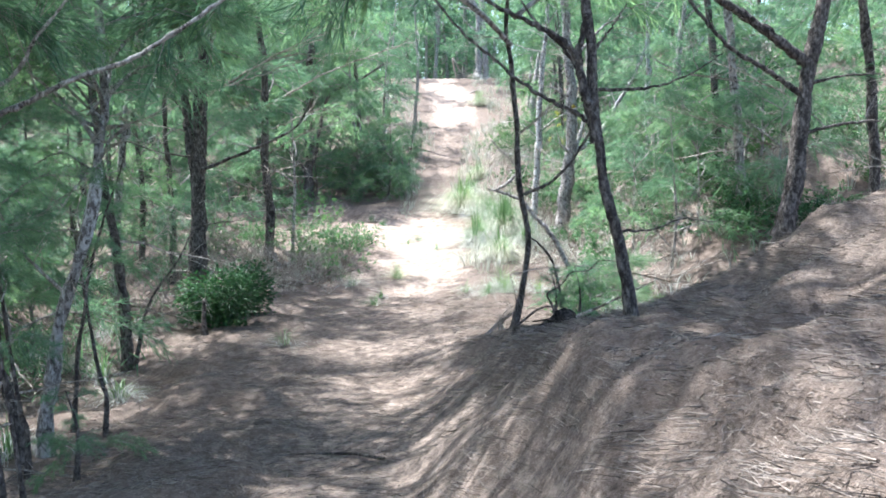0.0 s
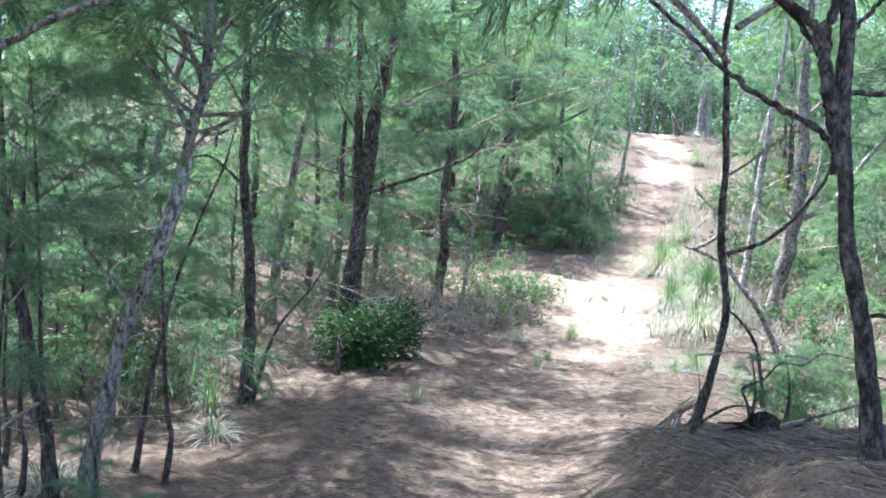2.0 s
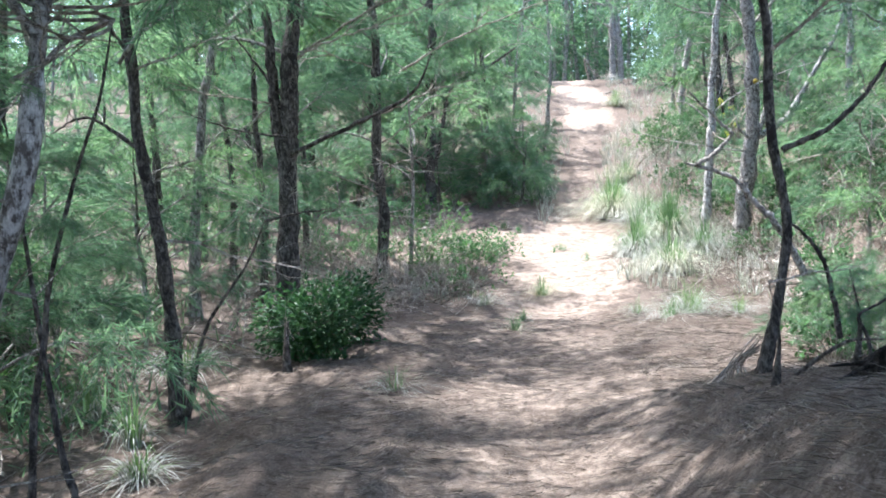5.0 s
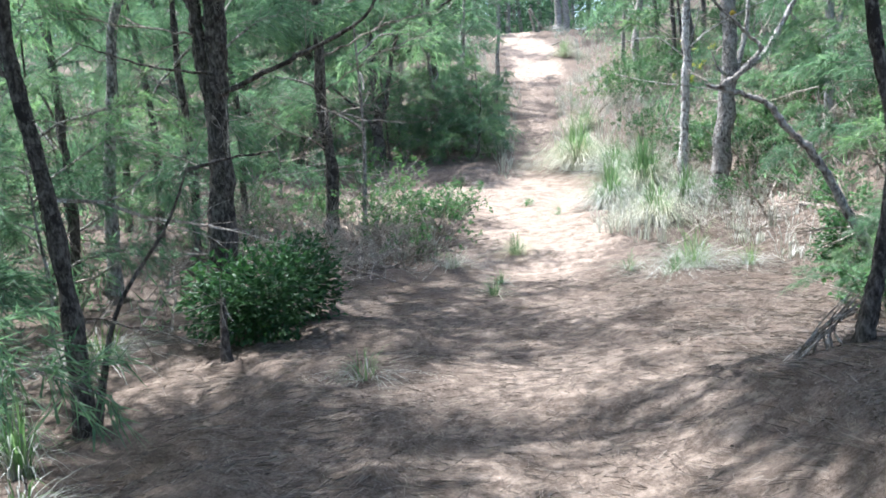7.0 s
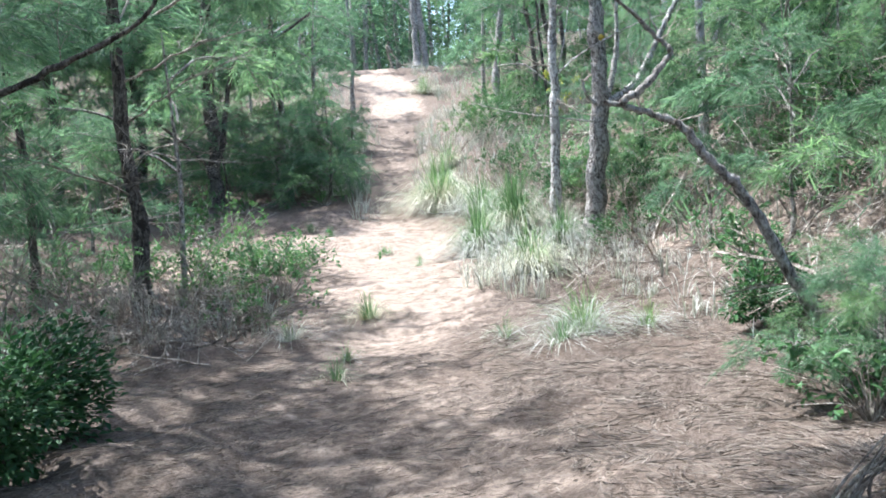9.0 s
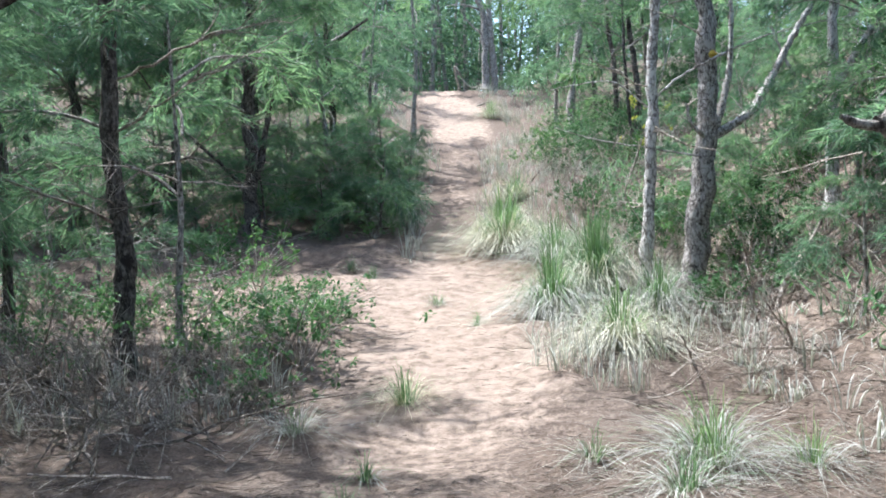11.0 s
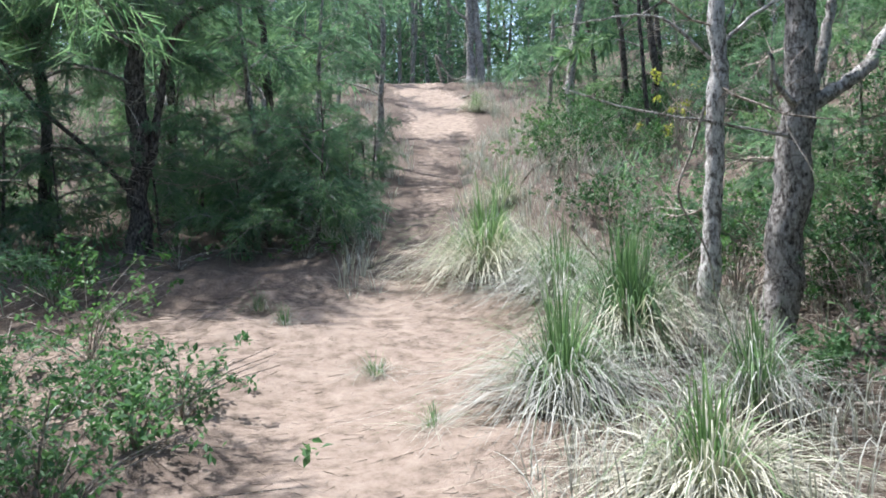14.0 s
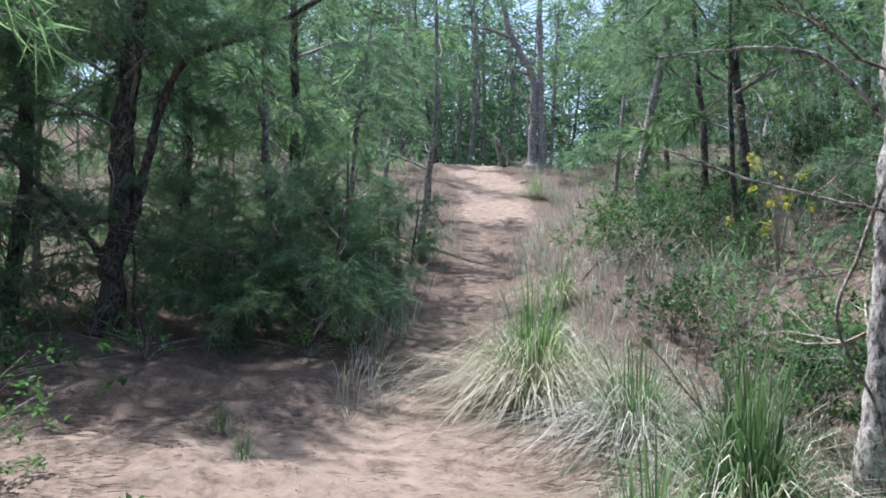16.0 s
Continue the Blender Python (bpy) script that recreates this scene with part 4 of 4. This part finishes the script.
for i in range(46):
    y = pick.uniform(17.8, 30)
    SCRUB.append((float(trail(y) + pick.uniform(2.2, 7.5)), float(y), pick.uniform(0.6, 1.4), pick.uniform(0.4, 1.5)))
for i in range(34):
    y = pick.uniform(9, 34)
    d = pick.uniform(3.6, 12) if i % 3 else -pick.uniform(2.6, 9)
    SCRUB.append((float(trail(y) + d), float(y), pick.uniform(0.8, 2.0), pick.uniform(0.5, 1.3)))
for i in range(34):
    y = pick.uniform(9.5, 21)
    SCRUB.append((float(trail(y) + pick.uniform(2.9 if y < 14 else 3.6, 7.5)), float(y), pick.uniform(0.5, 1.2), pick.uniform(0.35, 1.0)))
for i, (x, y, w, h) in enumerate(SCRUB):
    shrub(x, y, w * 1.35, h * (0.6 + 0.7 * ((i * 0.618) % 1)), int(800 * w), 0.055, 80 + i, WEED if i % 2 == 0 else GLOSSY, "tangled green broad-leaved scrub under the trees", "scrub_bush", False)
shrub(6.0, 22.8, 1.3, 2.3, 170, 0.07, 97, YELLOW, "spindly plant with yellowing leaves", "yellow_leaf_plant", False)
for i, (x, y, r, h, g, dr) in enumerate(((2.72, 14.75, 0.8, 0.95, 150, 520), (2.48, 16.2, 0.85, 1.05, 330, 620), (2.7, 19.7, 1.15, 1.35, 420, 950), (3.2, 17.1, 1.0, 1.4, 680, 420),
                                         (1.2, 21.6, 0.7, 0.75, 140, 240), (3.1, 18.5, 0.95, 1.0, 200, 520), (3.35, 15.6, 0.6, 0.9, 150, 160), (3.1, 21.2, 0.7, 0.9, 160, 280),
                                         (3.5, 22.8, 0.7, 0.9, 160, 260), (5.6, 36.5, 0.9, 1.2, 180, 260), (5.9, 15.8, 0.7, 0.8, 160, 260), (-2.75, 10.6, 0.75, 0.6, 70, 330),
                                         (-3.05, 9.2, 0.5, 0.75, 70, 160), (-2.35, 8.3, 0.35, 0.7, 70, 40), (-2.0, 7.5, 0.4, 0.4, 40, 110), (-2.35, 5.9, 0.45, 0.5, 50, 150))):
    tussock(x, y, r, h, int(g * 0.9), int(dr * 1.2), 120 + i)
for i, (x, y, r, h, g, dr) in enumerate(((0.83, 13.95, 0.42, 0.46, 110, 150), (0.08, 13.45, 0.4, 0.46, 30, 150), (0.5, 12.55, 0.22, 0.26, 60, 30), (0.38, 12.0, 0.26, 0.3, 70, 30),
                                         (1.95, 11.6, 0.4, 0.4, 80, 120), (2.3, 12.1, 0.62, 0.6, 130, 280), (2.75, 11.9, 0.4, 0.4, 60, 110), (1.75, 12.4, 0.3, 0.3, 40, 60), (-0.65, 9.0, 0.35, 0.3, 40, 90),
                                         (1.45, 17.2, 0.3, 0.3, 50, 70), (0.8, 18.3, 0.25, 0.3, 50, 40), (1.7, 16.0, 0.3, 0.25, 40, 60), (0.55, 19.0, 0.3, 0.35, 60, 40))):
    tussock(x, y, r * 1.2, h, g, dr, 150 + i, "small tuft of thin grass on the sand", 0.0045)


def dead_stick(pts, r, label, mat=DEAD, name="dead_stick"):
    foot = np.array([pts[0][0], pts[0][1], float(land(pts[0][0], pts[0][1]))])
    q = curve(np.array(pts, float) - foot, 5)
    rng = np.random.default_rng(int(abs(pts[0][0] * 91 + pts[0][1] * 37)))
    ob = new(name, raw_mesh(name, *tube(q, np.linspace(r, r * 0.4, len(q)), 6, 0.3, rng), True))
    ob.data.materials.append(mat)
    ob.location = foot
    return tagged(ob, label, "branch")


# the leaning dead sapling with its curved limb
dead = casuarina([(3.0, 9.9, -0.9), (2.86, 9.9, -0.5), (2.7, 9.9, -0.25), (2.45, 9.9, 0.2), (2.28, 9.9, 0.38), (2.12, 9.9, 0.58), (1.93, 9.9, 0.67), (1.7, 9.9, 0.74)], 0.045, 1.6, 9, 0, 21, BARK_GREY,
                 "curved leaning dead sapling with bare limbs", limb_bark=BARK_GREY, limbs=(([(2.92, 9.9, -0.7), (2.7, 9.9, -0.25), (2.45, 9.9, 0.2), (2.28, 9.9, 0.38), (2.12, 9.9, 0.58), (1.93, 9.9, 0.67), (1.72, 9.9, 0.735)], 0.036), ([(1.8, 9.9, 0.72), (1.93, 9.9, 0.79), (2.08, 9.9, 0.95), (2.0, 9.9, 1.05), (1.75, 9.9, 1.3)], 0.022),), dead=2)


def brushwood(x, y, wide, count, seed, rise=25, label="heap of dead grey twigs under the trees"):
    rng = np.random.default_rng(seed)
    ob = thing("brushwood", (x, y, float(land(x, y))), label, "dead wood", "brushwood")
    for _ in range(count):
        px, py = rng.normal(0, wide * 0.38, 2)
        if abs(x + px - trail(y + py)) < 0.95:
            px += math.copysign(0.7, x - trail(y))
        pz = float(land(x + px, y + py)) - ob.location.z + 0.02
        m = pose(px, py, pz, rng.uniform(0, 360), -rng.uniform(-2, rise), rng.uniform(0, 360)) @ Matrix.Scale(rng.uniform(0.35, 0.85), 4)
        part("twig", TWIGS[int(rng.integers(4))], None, ob, at=m)


for i, (x, y, w, n) in enumerate(((-0.9, 13.6, 1.1, 16), (-0.2, 14.6, 1.0, 12), (-1.7, 13.4, 1.2, 14), (-2.6, 14.5, 1.4, 12), (4.3, 14.9, 1.2, 16), (5.0, 15.8, 1.3, 14), (3.4, 13.9, 0.9, 8),
                                  (-3.0, 11.0, 1.4, 12), (3.9, 11.0, 1.0, 9), (-3.2, 7.8, 1.0, 10), (4.6, 19.4, 1.3, 16), (4.2, 23.5, 1.2, 12), (5.4, 21.4, 1.4, 14), (4.9, 17.9, 1.2, 14), (-1.6, 14.3, 1.0, 14), (-2.4, 13.2, 1.2, 14), (-0.7, 14.3, 0.8, 12), (-3.4, 15.2, 1.3, 12), (-2.6, 17.3, 1.2, 10), (5.6, 17.2, 1.4, 14), (6.4, 19.0, 1.6, 14), (5.0, 22.8, 1.5, 14), (6.6, 22.4, 1.6, 14), (5.6, 25.0, 1.6, 12), (3.9, 18.2, 0.9, 12), (-1.1, 13.0, 1.0, 12), (5.0, 12.4, 1.2, 12), (6.0, 14.0, 1.4, 14), (4.6, 11.0, 1.2, 12), (7.2, 17.2, 1.5, 14), (6.4, 12.6, 1.3, 12), (4.1, 12.6, 1.1, 14), (4.8, 14.0, 1.2, 14), (5.6, 15.2, 1.2, 12), (6.9, 15.4, 1.4, 12))):
    brushwood(x, y, w, int(n * 1.7), 200 + i, 55)
dead_stick([(4.35, 15.4, -0.75), (4.6, 15.6, -0.3), (4.9, 15.75, 0.0), (5.15, 15.8, 0.35)], 0.03, "pale broken dead limb standing among twigs")
dead_stick([(3.5, 16.4, -0.6), (3.9, 15.9, -0.62), (4.6, 15.6, -0.55), (5.2, 15.4, -0.6)], 0.02, "pale fallen branch among dead twigs")
dead_stick([(3.7, 16.9, 1.19), (3.6, 16.9, 0.9), (3.5, 16.9, 0.6), (3.72, 16.95, 0.2), (3.8, 17.0, -0.2)], 0.011, "thin bent dead vine hanging by a trunk")
dead_stick([(0.25, 5.0, -0.78), (0.0, 5.2, -0.8), (-0.5, 5.25, -0.82), (-0.9, 5.1, -0.86)], 0.011, "thin dark root lying across the trail", BARK, "root")
dead_stick([(5.35, 38.4, 3.95), (5.6, 38.6, 4.1), (6.0, 38.7, 4.2)], 0.05, "dark stick lying on the sand")
dead_stick([(5.3, 41.5, 5.0), (5.1, 41.3, 5.9), (5.6, 41.2, 5.1), (6.2, 41.4, 5.2)], 0.05, "bent fallen limb forming an arch")
dead_stick([(1.74, 6.62, -0.32), (1.7, 6.6, -0.12), (1.66, 6.6, -0.02), (1.78, 6.6, 0.05), (1.86, 6.6, 0.15), (2.0, 6.6, 0.16), (2.1, 6.58, 0.24), (2.3, 6.58, 0.22)], 0.009, "crooked dark dead branch rising beside a stump", BARK)
dead_stick([(1.84, 6.45, -0.2), (2.15, 6.5, -0.09), (2.5, 6.55, 0.05)], 0.013, "pale broken stick lying against the bank")
dead_stick([(1.42, 6.7, -0.3), (1.6, 6.6, -0.14), (1.75, 6.55, -0.12)], 0.012, "thin dark dead branch beside a stump", BARK)

spread = np.random.default_rng(23)
for k in range(14):
    e, o = spread.uniform(-0.12, 0.12, 2), spread.uniform(-0.04, 0.04, 3)
    dead_stick([(1.38 + e[0], 7.75 + e[1], float(land(1.38 + e[0], 7.75 + e[1])) + 0.004), (1.47 + o[0], 7.74 + o[1], -0.46 + 0.5 * o[2]), (1.58 + 0.5 * o[0], 7.7, -0.4 + spread.uniform(0, 0.12))], 0.006,
               "dry straw-coloured stalk leaning against a trunk", DEAD, "dry_stalk")


def stump():
    x, y = 1.77, 6.5
    z = float(land(x, y))
    ob = thing("tree_stump", (x, y, z), "black rotten stump with upturned roots on the bank", "stump")
    rng = np.random.default_rng(4)
    line = np.array([(0, 0, -0.1), (0, 0, 0.02), (0.03, 0, 0.09), (0.06, 0, 0.14), (0.06, 0, 0.15)])
    part("body", raw_mesh("body", *tube(line, [0.15, 0.13, 0.1, 0.05, 0.001], 12, 1.1, rng), True), BARK_BLACK, ob)
    for i in range(6):
        a = i * 1.05 + rng.uniform(-0.3, 0.3)
        q = curve([(0, 0, 0.05), (0.1 * math.cos(a), 0.1 * math.sin(a), 0.06), (0.26 * math.cos(a + 0.3), 0.26 * math.sin(a + 0.3), rng.uniform(-0.08, 0.1))], 4)
        part("root", raw_mesh("root", *tube(q, np.linspace(0.02, 0.005, len(q)), 6, 0.3, rng), True), BARK_BLACK, ob)


stump()


def litter():
    """Fallen needles and grass bits on the near ground."""
    rng = np.random.default_rng(3)
    n = 230000
    y = -1.5 + 21 * rng.random(n) ** 1.35
    x = trail(y) + rng.normal(0.7, 2.2, n)
    d = np.abs(x - trail(y))
    keep = rng.random(n) < np.where(d < 0.7, 0.35, 1.0) * np.where((y > 12.5) & (d < 1.5), 0.22, 1.0)
    x, y = x[keep], y[keep]
    n = len(x)
    root = np.stack([x, y, land(x, y) + rng.uniform(0.002, 0.009, n)], 1)
    a = 12 * lumps(x * 1.3, y * 1.3, 33) + rng.normal(0, 0.6, n)
    way = np.stack([np.cos(a), np.sin(a), rng.uniform(-0.04, 0.05, n) + 0.22 * rng.random(n) ** 3 * smooth(0.4, 1.2, x - trail(y))], 1)
    me = raw_mesh("needle_litter", *slivers(root, way, rng.uniform(0.04, 0.15, n), 0.0042, rng))
    me.materials.append(LITTER)
    tagged(new("needle_litter", me), "brown fallen casuarina needles strewn over the sand", "needles", kind="stuff")


litter()


def dry_grass():
    """Thin dry grass along the edges of the climbing trail and over the far slope."""
    rng = np.random.default_rng(6)
    out = []
    for _ in range(1900):
        y = rng.uniform(13.5, 42)
        side = rng.choice((-1, 1))
        x = trail(y) + side * (rng.uniform(0.4, 0.8) + abs(rng.normal(0, 1.5)) + (0.45 if y < 19 else 0))
        if 15.5 < y < 29 and side < 0 and x < trail(y) - 0.9 or y < 20 and side > 0 and x < trail(y) + 1.0 or (y > 31 and abs(x - trail(y)) < 1.35):
            continue
        v, f = blades(9, 0.3, rng.uniform(0.2, 0.55), 0.008, rng, 0.4, 1.25, 0.06)
        out.append((v + (x, y, float(land(x, y)) - 0.01), f))
    for _ in range(700):
        y = rng.uniform(8.5, 25)
        x = trail(y) + 2.5 + 6 * rng.random() ** 1.4
        v, f = blades(8, 0.34, rng.uniform(0.15, 0.5), 0.009, rng, 0.4, 1.5, 0.08)
        out.append((v + (x, y, float(land(x, y)) - 0.01), f))
    v, f = join(out)
    me = raw_mesh("dry_grass", v, f)
    me.materials.append(STRAW)
    tagged(new("dry_grass", me), "thin dry straw-coloured grass along the trail", "grass", kind="stuff")


dry_grass()


def undergrowth():
    """Low green growth and saplings too small to tell apart, under the trees off the trail."""
    rng = np.random.default_rng(11)
    out = []
    for _ in range(1900):
        y = rng.uniform(8, 46)
        d = rng.choice((-1, 1)) * (2.6 + abs(rng.normal(0, 5.5)))
        x = trail(y) + d
        if in_clearing(x, y) or (y < 10 and d > 0) or (abs(d) < 6 and 9 < y < 20 and rng.random() < 0.6):
            continue
        n, tall, wide = 38, rng.uniform(0.2, 0.8), rng.uniform(0.25, 0.6)
        root = np.stack([rng.normal(0, wide * 0.5, n), rng.normal(0, wide * 0.5, n), tall * rng.random(n)], 1) + (x, y, float(land(x, y)))
        out.append(slivers(root, rng.normal(0, 0.6, (n, 3)) + (0, 0, 0.6), rng.uniform(0.1, 0.3, n), 0.02, rng))
    v, f = join(out)
    me = raw_mesh("undergrowth", v, f)
    me.materials.append(NEEDLE)
    tagged(new("undergrowth", me), "low green undergrowth beneath the casuarinas", "undergrowth", kind="stuff")


undergrowth()


def far_wood():
    """Trees too far to tell apart, beyond the rise and on both sides."""
    rng = np.random.default_rng(12)
    out, trunks = [], []
    for k in range(720):
        if k < 200:
            y, x = rng.uniform(45.5, 62), rng.uniform(-8, 22)
        elif rng.random() < 0.45:
            y, x = rng.uniform(50, 85), rng.uniform(-35, 45)
        else:
            y = rng.uniform(-14, 60)
            x = float(trail(y)) + rng.choice((-1, 1)) * rng.uniform(19, 40)
        z, tall = float(height(x, y)), rng.uniform(6, 11) if k < 200 else rng.uniform(5, 9)
        q = curve([(x, y, z - 0.1), (x + rng.normal(0, 0.2), y, z + tall * 0.5), (x + rng.normal(0, 0.3), y, z + tall)], 3)
        if k >= 200 or k % 3 == 0:
            trunks.append(tube(q, np.linspace(0.1, 0.03, len(q)), 5))
        n = 260 if k < 200 else 150
        h = rng.random(n)
        a = rng.uniform(0, 2 * math.pi, n)
        r = (0.5 + 1.9 * (1 - h)) * rng.random(n) ** 0.5
        root = np.stack([x + r * np.cos(a), y + r * np.sin(a), z + 0.4 + h * tall], 1)
        out.append(slivers(root, np.stack([np.cos(a), np.sin(a), rng.normal(0, 0.5, n)], 1), rng.uniform(0.3, 0.8, n), 0.075 if k < 200 else 0.14, rng, 0.3))
    me = raw_mesh("far_wood", *join(out))
    me.materials.append(NEEDLE)
    tagged(new("far_wood", me), "distant green casuarina crowns", "trees", kind="stuff")
    me = raw_mesh("far_trunks", *join(trunks))
    me.materials.append(BARK_GREY)
    tagged(new("far_trunks", me), "distant grey casuarina trunks", "trees", kind="stuff")


far_wood()
